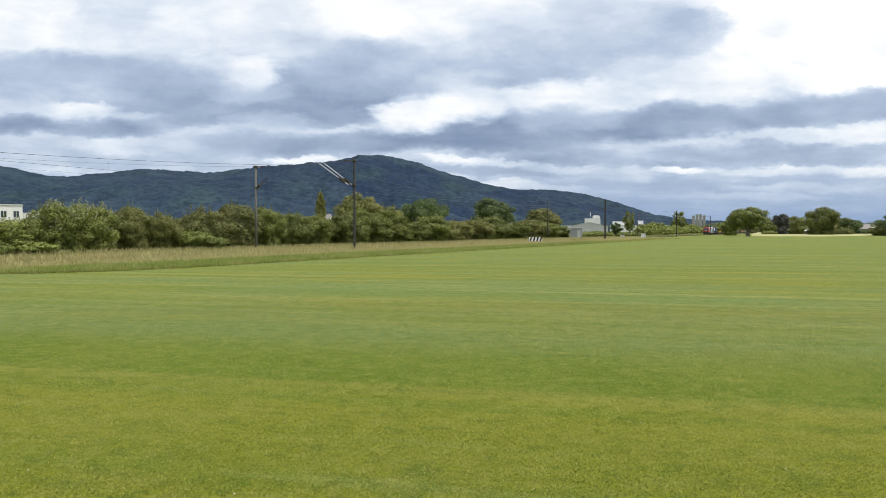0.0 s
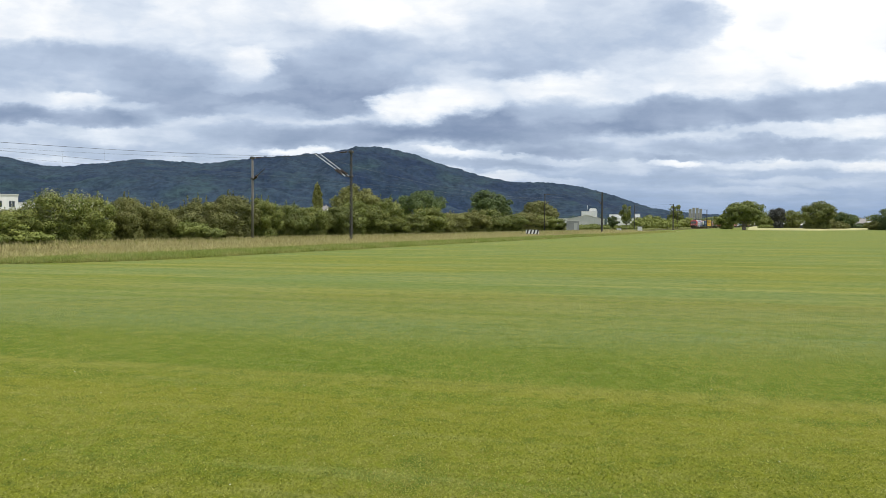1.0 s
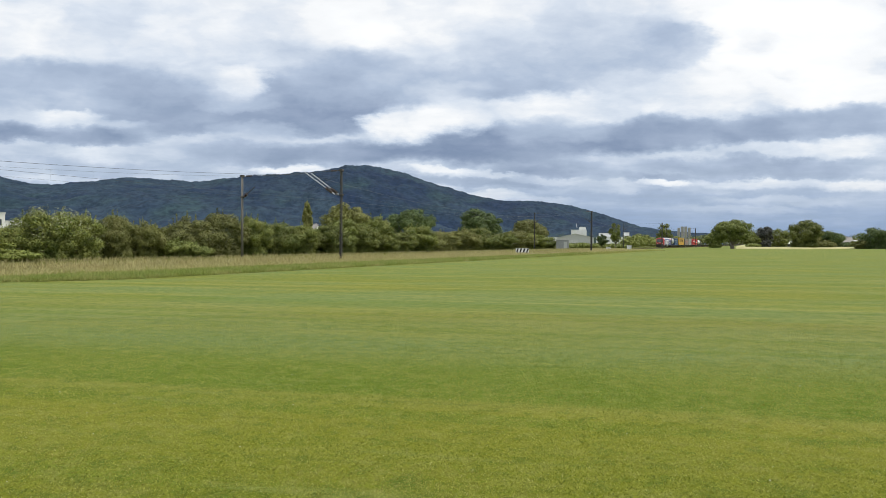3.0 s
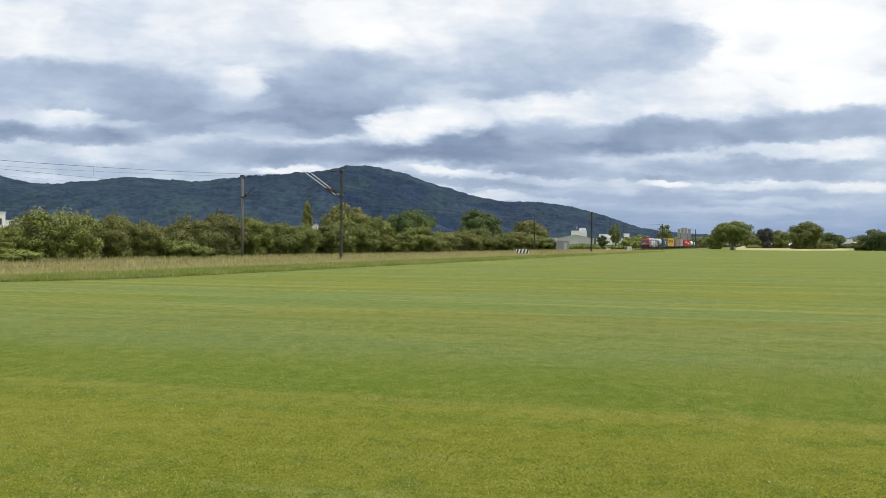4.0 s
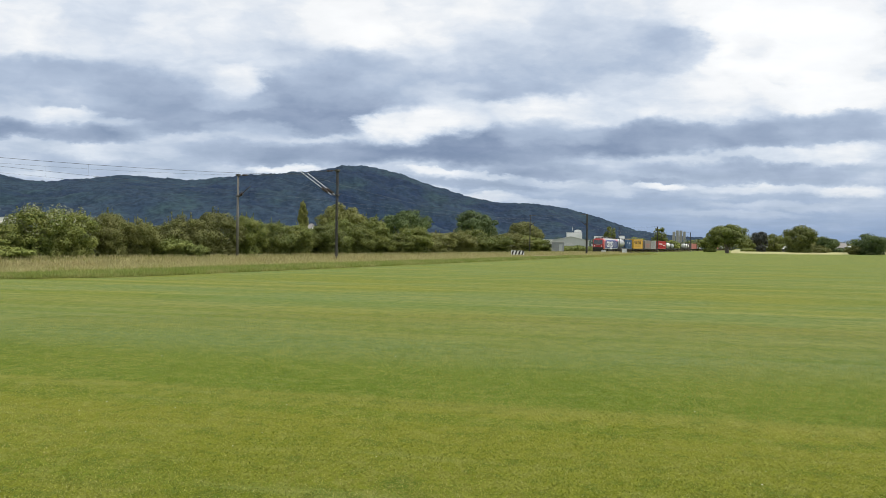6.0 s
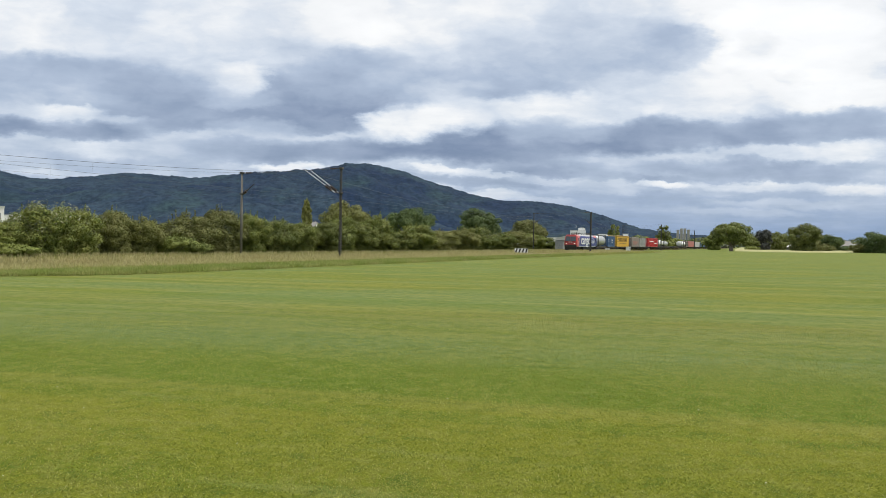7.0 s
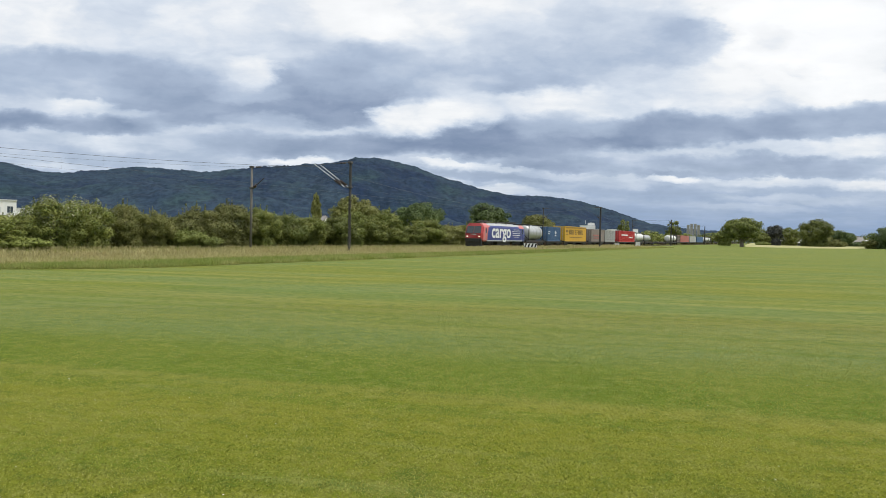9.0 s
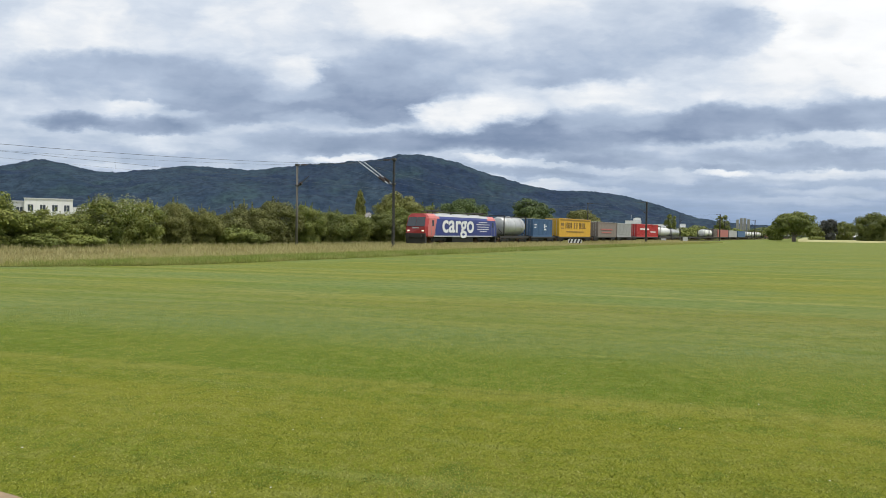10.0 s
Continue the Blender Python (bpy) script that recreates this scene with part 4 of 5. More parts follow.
TANK_WHITE = worn("white_tank", (0.74, 0.74, 0.72), 0.4, 0.0, (0.3, 0.26, 0.2), 0.35)
BOX_BLUE = worn("blue_container", (0.05, 0.12, 0.26), 0.5, 0.0, (0.05, 0.06, 0.08), 0.35)
BOX_STEEL_BLUE = worn("light_blue_container", (0.065, 0.135, 0.26), 0.5, 0.0, (0.08, 0.09, 0.1), 0.3)
BOX_YELLOW = worn("yellow_curtain", (0.64, 0.37, 0.03), 0.55, 0.0, (0.3, 0.18, 0.05), 0.3)
BOX_INK = worn("faded_brown_ink", (0.24, 0.15, 0.04), 0.6)
BOX_TAUPE = worn("grey_brown_curtain", (0.23, 0.19, 0.165), 0.65, 0.0, (0.15, 0.12, 0.1), 0.35)
BOX_GREY = worn("grey_container", (0.42, 0.42, 0.41), 0.55, 0.0, (0.2, 0.18, 0.16), 0.35)
BOX_RED = worn("red_container", (0.55, 0.05, 0.05), 0.5, 0.0, (0.2, 0.06, 0.05), 0.3)
BOX_DULL_RED = worn("faded_red_container", (0.42, 0.14, 0.12), 0.6, 0.0, (0.2, 0.1, 0.08), 0.35)


def lamp_glow():
    m, t, b = material("headlight_glass", 0.2)
    b.inputs["Base Color"].default_value = (0.9, 0.85, 0.7, 1)
    b.inputs["Emission Color"].default_value = (1.0, 0.92, 0.75, 1)
    b.inputs["Emission Strength"].default_value = 0.7
    return m


GLOW = lamp_glow()
TRAIN = []       # (thing, metres behind the nose)


def ring(bm, x, pts, shift=lambda z: 0.0):
    return [bm.verts.new((x + shift(z), y, z)) for y, z in pts]


def loft(bm, rings, close=True):
    for a, b in zip(rings, rings[1:]):
        for i in range(len(a)):
            j = (i + 1) % len(a)
            bm.faces.new((a[i], a[j], b[j], b[i]))
    if close:
        bm.faces.new(list(reversed(rings[0])))
        bm.faces.new(rings[-1])
    bmesh.ops.recalc_face_normals(bm, faces=bm.faces)
    return bm


def letters(text, m, width, height, mat, parent, name):
    """Raised lettering from the built-in font, fitted into width x height."""
    cu = bpy.data.curves.new(name, "FONT")
    cu.body, cu.extrude, cu.offset = text, 0.01, 0.020
    tmp = new(name, cu)
    me = bpy.data.meshes.new_from_object(tmp.evaluated_get(bpy.context.evaluated_depsgraph_get()))
    bpy.data.objects.remove(tmp)
    co = np.zeros(len(me.vertices) * 3)
    me.vertices.foreach_get("co", co)
    co = co.reshape(-1, 3)
    lo, hi = co.min(0), co.max(0)
    co[:, 0] = (co[:, 0] - lo[0]) / (hi[0] - lo[0]) * width
    co[:, 1] = (co[:, 1] - lo[1]) / (hi[1] - lo[1]) * height
    me.vertices.foreach_set("co", co.ravel())
    me.materials.clear()
    me.materials.append(mat)
    ob = new(name, me)
    ob.parent = parent
    ob.matrix_basis = m
    return ob



def bogie(parent, x, wheelbase, r, frame_z):
    bm = fresh()
    for y in (-1.05, 1.05):
        box(bm, x - wheelbase / 2 - 0.55, x + wheelbase / 2 + 0.55, y - 0.07, y + 0.07, frame_z - 0.14, frame_z + 0.16, 0.03)
        for dx in (-wheelbase / 2, wheelbase / 2):
            box(bm, x + dx - 0.16, x + dx + 0.16, y - 0.13, y + 0.13, r - 0.16, r + 0.18, 0.03)
            tube(bm, (x + dx - 0.28, y, r + 0.05), (x + dx - 0.28, y, frame_z + 0.1), 0.07, 0.07, 8)
            tube(bm, (x + dx + 0.28, y, r + 0.05), (x + dx + 0.28, y, frame_z + 0.1), 0.07, 0.07, 8)
    box(bm, x - 0.25, x + 0.25, -1.0, 1.0, frame_z - 0.1, frame_z + 0.12, 0.02)
    bg = part("bogie", bm, UNDER, parent)
    for dx in (-wheelbase / 2, wheelbase / 2):
        bm = fresh()
        for y in (-0.78, 0.78):
            tube(bm, (x + dx, y - 0.065, r), (x + dx, y + 0.065, r), r, r, 24)
            sg = 1 if y > 0 else -1
            tube(bm, (x + dx, y - sg * 0.09, r), (x + dx, y - sg * 0.065, r), r + 0.03, r + 0.03, 24)
        tube(bm, (x + dx, -0.95, r), (x + dx, 0.95, r), 0.08, 0.08, 8)
        part("wheelset", bm, RAIL_STEEL, bg)


def buffers(parent, x, sgn, z=1.05):
    for y in (-0.87, 0.87):
        bm = fresh()
        tube(bm, (x, y, z), (x + sgn * 0.45, y, z), 0.1, 0.08, 10)
        tube(bm, (x + sgn * 0.45, y, z), (x + sgn * 0.5, y, z), 0.22, 0.22, 16)
        part("buffer", bm, UNDER, parent)


def r2_ring(bm, x0, sec, end, slope):
    return ring(bm, x0 + (2.0 if not end else -2.0), sec, slope)


def locomotive():
    L = 19.4
    ob = thing("locomotive", Matrix(), "red and blue electric freight locomotive with white lettering", "locomotive")
    sec = [(-1.40, 0.98), (-1.49, 1.15), (-1.49, 2.2), (-1.44, 3.15), (-1.30, 3.42), (-0.95, 3.70), (0.95, 3.70), (1.30, 3.42), (1.44, 3.15), (1.49, 2.2), (1.49, 1.15), (1.40, 0.98)]
    rake = lambda z: 0.25 + max(0.0, (z - 2.15)) * 0.36 + max(0.0, 1.3 - z) * 0.3
    narrow = [(y * 0.86, z) for y, z in sec]
    # cabs at both ends
    for end in (0, 1):
        bm = fresh()
        sh = (lambda z: rake(z)) if not end else (lambda z: -rake(z))
        x0, x1 = (0.0, 2.55) if not end else (L, L - 2.55)
        mid = x0 + (0.34 if not end else -0.34)
        r0, r1 = ring(bm, x0, narrow, sh), ring(bm, mid, sec, sh)
        slope = (lambda z: 0.32 * (z - 1.0)) if not end else (lambda z: -0.32 * (z - 1.0))
        loft(bm, [r0, r1])
        cab = part("cab", bm, PAINT_RED if not end else PAINT_BLUE, ob, "glossy red driver's cab" if not end else "blue rear cab")
        bm = fresh()
        loft(bm, [ring(bm, mid, sec, sh), r2_ring(bm, x0, sec, end, slope)])
        part("cab_side", bm, PAINT_SALMON if not end else PAINT_BLUE, ob, "pale salmon red cab side" if not end else "blue cab side")
        bm = fresh()
        cap = [(y * 1.004, z + 0.006) for y, z in sec if z > 3.1]
        xa, xb = (x0 + 0.9, x0 + 3.3) if not end else (x0 - 3.3, x0 - 0.9)
        loft(bm, [ring(bm, xa, cap), ring(bm, xb, cap)])
        part("cab_roof", bm, PAINT_SALMON, ob, "pale salmon red cab roof")
        sx = 1 if not end else -1
        front = lambda y, z, d=0.0: (x0 + sx * (rake(z) - d), y, z)
        for ya, yb in ((-1.20, -0.03), (0.03, 1.20)):
            bm = fresh()
            q = [front(ya, 2.22, 0.03), front(yb, 2.22, 0.03), front(yb * 0.93, 3.28, 0.03), front(ya * 0.93, 3.28, 0.03)]
            vs = [bm.verts.new(p) for p in q] + [bm.verts.new((p[0] + sx * 0.05, p[1], p[2])) for p in q]
            bm.faces.new(vs[:4]), bm.faces.new(vs[:3:-1])
            for i in range(4):
                bm.faces.new((vs[i], vs[(i + 1) % 4], vs[4 + (i + 1) % 4], vs[4 + i]))
            bmesh.ops.recalc_face_normals(bm, faces=bm.faces)
            part("windscreen", bm, GLASS, cab, "dark windscreen pane toned for the sky's reflection")
        for y in (-0.98, 0.98):
            bm = fresh()
            box(bm, min(x0 + sx * 0.17, x0 + sx * 0.40), max(x0 + sx * 0.17, x0 + sx * 0.40), y - 0.11, y + 0.11, 1.63, 1.79, 0.03)
            part("headlight", bm, GLOW if not end else UNDER, cab, "lit white headlight" if not end else "unlit tail light")
        bm = fresh()
        tube(bm, (x0 + sx * 1.3, 0, 3.40), (x0 + sx * 1.14, 0, 3.40), 0.07, 0.07, 10)
        part("top_light", bm, GLOW if not end else UNDER, cab)
        bm = fresh()
        box(bm, min(x0 + sx * 0.225, x0 + sx * 0.28), max(x0 + sx * 0.225, x0 + sx * 0.28), -0.45, 0.45, 1.98, 2.08)
        part("number_bar", bm, PAINT_WHITE, cab)
        bm = fresh()
        box(bm, min(x0 + sx * 0.25, x0 + sx * 0.7), max(x0 + sx * 0.25, x0 + sx * 0.7), -1.3, 1.3, 0.22, 0.98, 0.05)
        part("snow_plough", bm, UNDER, ob)
        bm = fresh()
        box(bm, min(x0 + sx * 0.16, x0 + sx * 0.6), max(x0 + sx * 0.16, x0 + sx * 0.6), -1.33, 1.33, 0.90, 1.42, 0.03)
        part("buffer_beam", bm, UNDER, ob)
        for y in (-1.0, 1.0):
            bm = fresh()
            box(bm, x0 + sx * 1.75 - 0.20, x0 + sx * 1.75 + 0.20, y * 1.47 - 0.02, y * 1.47 + 0.02, 2.25, 2.95, 0.0)
            part("cab_window", bm, GLASS, cab)
            for dx in (-0.42, 0.42):
                tube_bm = tube(fresh(), (x0 + sx * 1.75 + dx, y * 1.53, 1.2), (x0 + sx * 1.75 + dx, y * 1.53, 2.5), 0.02, 0.02, 6)
                part("handrail", tube_bm, ROOF_GREY, cab)
        buffers(ob, x0 + sx * 0.35, -sx)
    # engine room
    bm = fresh()
    slope_a, slope_b = (lambda z: 0.32 * (z - 1.0)), (lambda z: -0.32 * (z - 1.0))
    body = [(y * 1.0, z) for y, z in sec]
    loft(bm, [ring(bm, 2.0, body, slope_a), ring(bm, L - 2.0, body, slope_b)])
    side = part("body", bm, PAINT_BLUE, ob, "deep blue body side")
    bm = fresh()
    loft(bm, [ring(bm, 2.75, [(-1.32, 3.415), (-0.97, 3.715), (0.97, 3.715), (1.32, 3.415)]), ring(bm, L - 2.75, [(-1.32, 3.415), (-0.97, 3.715), (0.97, 3.715), (1.32, 3.415)])])
    part("roof", bm, ROOF_GREY, ob, "light grey roof panels")
    for xa, xb in ((4.2, 7.0), (7.6, 11.6), (12.2, 15.0)):
        bm = fresh()
        box(bm, xa, xb, -0.75, 0.75, 3.70, 3.84, 0.04)
        part("roof_hatch", bm, ROOF_GREY, ob)
    bm = fresh()
    box(bm, 1.9, L - 1.9, -1.505, 1.505, 1.0, 1.17, 0.01)
    part("sole_bar", bm, ROOF_GREY, ob, "grey band along the foot of the body")
    # folded and raised pantographs
    for x, up in ((2.9, False), (4.6, False), (L - 4.4, False), (L - 2.9, False)):
        bm = fresh()
        tube(bm, (x - 0.7, -0.4, 4.00), (x + 0.7, -0.4, 4.00), 0.03, 0.03, 6)
        tube(bm, (x - 0.7, 0.4, 4.00), (x + 0.7, 0.4, 4.00), 0.03, 0.03, 6)
        tube(bm, (x - 0.7, 0, 4.08), (x + 0.9, 0, 4.14), 0.05, 0.04, 6)
        tube(bm, (x + 0.75, -0.8, 4.16), (x + 0.75, 0.8, 4.16), 0.03, 0.03, 6)
        for y in (-0.4, 0.4):
            for dx in (-0.6, 0.6):
                tube(bm, (x + dx, y, 3.66), (x + dx, y, 4.00), 0.06, 0.06, 8)
        part("pantograph", bm, UNDER, ob, "folded dark pantograph")
    bm = fresh()
    tube(bm, (4.6, 0, 3.95), (6.2, 0, 4.75), 0.028, 0.022, 6)
    tube(bm, (6.2, 0, 4.75), (4.9, 0, 5.50), 0.018, 0.016, 6)
    tube(bm, (4.9, -0.8, 5.52), (4.9, 0.8, 5.52), 0.018, 0.018, 6)
    part("raised_pantograph", bm, UNDER, ob, "raised pantograph touching the wire")
    line = part("roof_line", tube(fresh(), (2.6, -0.55, 4.02), (L - 2.6, -0.55, 4.02), 0.04, 0.04, 6), UNDER, ob, "dark high-voltage roof line")
    for i in range(7):
        x = 3.2 + i * (L - 6.4) / 6
        part("insulator", tube(fresh(), (x, -0.55, 3.70), (x, -0.55, 4.02), 0.09, 0.07, 8), INSULATOR, line)
    # underframe
    bm = fresh()
    box(bm, 6.8, 12.4, -1.25, 1.25, 0.35, 1.0, 0.06)
    part("transformer_case", bm, UNDER, ob)
    for x in (3.7, L - 3.7):
        bogie(ob, x, 2.6, 0.60, 0.72)
    # writing on both sides
    word = letters("cargo", pose(3.85, -1.520, 0.86, 90, 0, 0), 8.15, 2.15, PAINT_WHITE, side, "lettering")
    word["label"] = "large white word cargo"
    for i, w in enumerate((2.4, 3.9, 3.4, 3.5, 2.0)):
        bm = fresh()
        box(bm, 14.7 - 0.5 * w, 14.7 + 0.5 * w, -1.512, -1.40, 2.86 - 0.30 * i, 2.94 - 0.30 * i)
        part("text_bar", bm, PAINT_WHITE, side)
    TRAIN.append((ob, 0.0))


def flat_wagon(x0, x1):
    """A container flat wagon from x0 to x1 metres behind the nose."""
    L = x1 - x0
    ob = thing("flat_wagon", Matrix(), "dark weathered container flat wagon with two bogies", "wagon", "wagons of the freight train")
    bm = fresh()
    for y in (-1.15, 1.15):
        box(bm, 0.5, L - 0.5, y - 0.1, y + 0.1, 0.82, 1.14, 0.02)
    box(bm, 0.5, L - 0.5, -0.3, 0.3, 0.85, 1.10, 0.02)
    k = 0.6
    while k < L - 0.5:
        box(bm, k - 0.08, k + 0.08, -1.2, 1.2, 0.95, 1.10)
        k += 2.1
    part("frame", bm, UNDER, ob)
    bm = fresh()
    box(bm, L * 0.5 - 1.0, L * 0.5 + 1.0, -0.9, 0.9, 0.45, 0.85, 0.04)
    part("brake_gear", bm, UNDER, ob)
    for x in (2.3, L - 2.3):
        bogie(ob, x, 1.8, 0.46, 0.62)
    buffers(ob, 0.5, -1), buffers(ob, L - 0.5, 1)
    TRAIN.append((ob, x0))


def crate(x0, x1, mat, label, h=2.75, ribs=True, bars=(), bar_mat=None, z=1.06, roof=None, front=None):
    """A container or swap body with posts, ribs, door gear and roof."""
    L = x1 - x0
    ob = thing("container", Matrix(), label, "container", "load of the freight train")
    bm = fresh()
    box(bm, 0.04, L - 0.04, -1.21, 1.21, 0.1, h - 0.05, 0.02)
    if ribs:
        n = int(L / 0.34)
        for i in range(n):
            x = 0.3 + (L - 0.6) * i / max(1, n - 1)
            for y in (-1.225, 1.225):
                box(bm, x - 0.07, x + 0.07, y - 0.02, y + 0.02, 0.2, h - 0.15)
    part("body", bm, mat, ob)
    bm = fresh()
    for x in (0.0, L - 0.14):
        for y in (-1.26, 1.12):
            box(bm, x, x + 0.14, y, y + 0.14, 0, h, 0.01)
    for y in (-1.26, 1.14):
        box(bm, 0.14, L - 0.14, y, y + 0.12, 0.0, 0.16)
        box(bm, 0.14, L - 0.14, y, y + 0.12, h - 0.10, h)
    part("frame", bm, mat, ob)
    bm = fresh()
    box(bm, 0.05, L - 0.05, -1.2, 1.2, h - 0.06, h + 0.02, 0.01)
    part("roof", bm, roof or ROOF_GREY, ob)
    for y in (-0.75, -0.3, 0.3, 0.75):
        part("lock_rod", tube(fresh(), (-0.01, y, 0.15), (-0.01, y, h - 0.15), 0.022, 0.022, 6), ROOF_GREY, ob)
    for bx, bz, bw, bh in bars:
        bm = fresh()
        box(bm, bx * L, (bx + bw) * L, -1.275, -1.20, bz * h, (bz + bh) * h)
        part("text_bar", bm, bar_mat or PAINT_WHITE, ob)
    ob["z"] = z
    TRAIN.append((ob, x0))


def tank(x0, x1, mat, label, r=1.12, z=1.06, frame_mat=None):
    L = x1 - x0
    ob = thing("tank_container", Matrix(), label, "tank", "load of the freight train")
    bm = fresh()
    zc = r + 0.22
    prof = [(0.25, 0.05), (0.28, 0.45 * r), (0.38, 0.78 * r), (0.58, r), (L - 0.58, r), (L - 0.38, 0.78 * r), (L - 0.28, 0.45 * r), (L - 0.25, 0.05)]
    rings = []
    for x, rad in prof:
        rings.append([bm.verts.new((x, rad * math.cos(a), zc + rad * math.sin(a))) for a in np.linspace(0, 2 * math.pi, 29)[:-1]])
    loft(bm, rings)
    shell = part("shell", bm, mat, ob, smooth=True)
    for k in (0.2, 0.5, 0.8):
        bm = fresh()
        tube(bm, (L * k - 0.05, 0, zc), (L * k + 0.05, 0, zc), r + 0.03, r + 0.03, 28, True)
        part("band", bm, mat, shell)
    bm = fresh()
    tube(bm, (L / 2, 0, zc + r - 0.05), (L / 2, 0, zc + r + 0.16), 0.28, 0.28, 14)
    part("manhole", bm, ROOF_GREY, shell)
    bm = fresh()
    box(bm, 0.8, L - 0.8, -0.35, 0.35, zc + r + 0.03, zc + r + 0.06)
    part("walkway", bm, ROOF_GREY, ob)
    bm = fresh()
    H = 2 * r + 0.42
    for x in (0.0, L - 0.13):
        for y in (-1.22, 1.10):
            box(bm, x, x + 0.13, y, y + 0.13, 0, H, 0.01)
        box(bm, x, x + 0.13, -1.1, 1.1, H - 0.12, H)
        box(bm, x, x + 0.13, -1.1, 1.1, 0, 0.14)
        tube(bm, (x + 0.06, -1.15, 0.1), (x + 0.06, -0.3, zc - 0.4), 0.05, 0.05, 6)
        tube(bm, (x + 0.06, 1.15, 0.1), (x + 0.06, 0.3, zc - 0.4), 0.05, 0.05, 6)
    for y in (-1.2, 1.1):
        box(bm, 0.13, L - 0.13, y, y + 0.1, 0.0, 0.14)
    part("frame", bm, frame_mat or UNDER, ob)
    ob["z"] = z
    TRAIN.append((ob, x0))


def yellow_marks():
    """Bars for the big faded word, its small mark and the line below it."""
    out = [(0.05, 0.60, 0.09, 0.16), (0.05, 0.44, 0.09, 0.05), (0.22, 0.25, 0.55, 0.05), (0.03, 0.90, 0.94, 0.03)]
    for i, kind in enumerate("HBIEFCAL"):
        x = 0.19 + 0.085 * i
        out.append((x, 0.46, 0.020, 0.32))
        if kind in "HBCA":
            out.append((x + 0.042, 0.46, 0.018, 0.32))
        if kind in "BEFCA":
            out.append((x + 0.020, 0.72, 0.022, 0.06))
        if kind in "BECL":
            out.append((x + 0.020, 0.46, 0.022, 0.06))
        if kind in "HBEFA":
            out.append((x + 0.020, 0.59, 0.022, 0.06))
    return out


locomotive()
for a, b in ((20.0, 31.0), (31.2, 42.2), (42.4, 61.2), (61.5, 77.2), (77.3, 89.6), (89.8, 114.2), (114.4, 128.4), (128.6, 142.2), (142.4, 168.4), (168.6, 195.0), (195.2, 231.0), (231.2, 255.5), (255.7, 283.0)):
    flat_wagon(a, b)
tank(21.9, 29.7, TANK_SILVER, "silver cylindrical tank container in a dark frame", 1.27)
crate(32.3, 40.4, BOX_STEEL_BLUE, "blue swap body container with white marks on a flat wagon", 2.75, True, ((0.55, 0.36, 0.12, 0.10), (0.56, 0.50, 0.05, 0.22), (0.63, 0.56, 0.06, 0.07), (0.06, 0.64, 0.12, 0.05), (0.06, 0.50, 0.10, 0.05)))
crate(43.6, 60.0, BOX_YELLOW, "yellow curtain-sided trailer body with dark writing", 3.1, False, yellow_marks(), BOX_INK)
crate(64.6, 77.0, BOX_TAUPE, "grey-brown curtain-sided container with faded writing", 2.85, False, ((0.15, 0.45, 0.6, 0.1), (0.2, 0.25, 0.5, 0.08)), BOX_DULL_RED, roof=TANK_WHITE)
crate(77.6, 88.4, BOX_GREY, "plain light grey container on a flat wagon", 2.85)
crate(93.0, 113.4, BOX_RED, "red container with a white band", 2.95, True, ((0.15, 0.55, 0.4, 0.12), (0.62, 0.35, 0.25, 0.1)))
tank(116.0, 127.8, TANK_WHITE, "white cylindrical tank container on a flat wagon")
tank(129.5, 141.0, TANK_SILVER, "grey silver tank container on a flat wagon", 0.95)
tank(179.4, 187.2, TANK_WHITE, "white cylindrical tank container on a flat wagon")
tank(187.6, 194.6, TANK_WHITE, "white cylindrical tank container on a flat wagon")
crate(196.5, 203.5, BOX_TAUPE, "grey-brown container on a flat wagon", 2.5)
crate(204.5, 230.0, BOX_DULL_RED, "faded red containers on a long wagon", 2.7, False)
crate(232.5, 254.0, BOX_GREY, "grey container on a flat wagon", 2.6, False)
crate(257.0, 281.0, BOX_BLUE, "dark blue container on a flat wagon", 2.6, False)
x = 285.0
for i in range(13):
    flat_wagon(x, x + 20.4)
    if i in (4, 8):
        crate(x + 0.8, x + 13.0, BOX_DULL_RED if i == 4 else BOX_TAUPE, "faded red container on a flat wagon" if i == 4 else "grey-brown container on a flat wagon", 2.6, False)
    else:
        tank(x + 1.0, x + 9.6, TANK_WHITE, "white cylindrical tank container on a flat wagon")
        tank(x + 10.6, x + 19.0, TANK_SILVER if i % 2 else TANK_WHITE, "silver tank container on a flat wagon" if i % 2 else "white cylindrical tank container on a flat wagon")
    x += 20.6

# ---- buildings and lineside objects ----
RENDER_WHITE = worn("white_render", (0.84, 0.84, 0.83), 0.8, 0.0, (0.4, 0.38, 0.35), 0.25, 0.15)
SHEET_GREY = worn("grey_sheet_cladding", (0.56, 0.57, 0.57), 0.6, 0.1, (0.25, 0.25, 0.25), 0.3, 0.2)
ROOF_TILE = worn("brown_roof_tiles", (0.26, 0.245, 0.235), 0.8, 0.0, (0.12, 0.07, 0.05), 0.4, 0.4)
ROOF_FLAT = worn("flat_roof_edge", (0.62, 0.62, 0.62), 0.7)
PANE = worn("window_glass", (0.06, 0.075, 0.09), 0.08)
STRIPE_BLACK = worn("black_stripe", (0.03, 0.03, 0.03), 0.6)
GRAFFITI = worn("grey_hut_wall", (0.34, 0.35, 0.36), 0.8, 0.0, (0.10, 0.11, 0.14), 0.9, 0.9)
TOWER_CONCRETE = worn("tower_block_concrete", (0.40, 0.375, 0.38), 0.85, 0.0, (0.2, 0.18, 0.17), 0.3, 0.05)


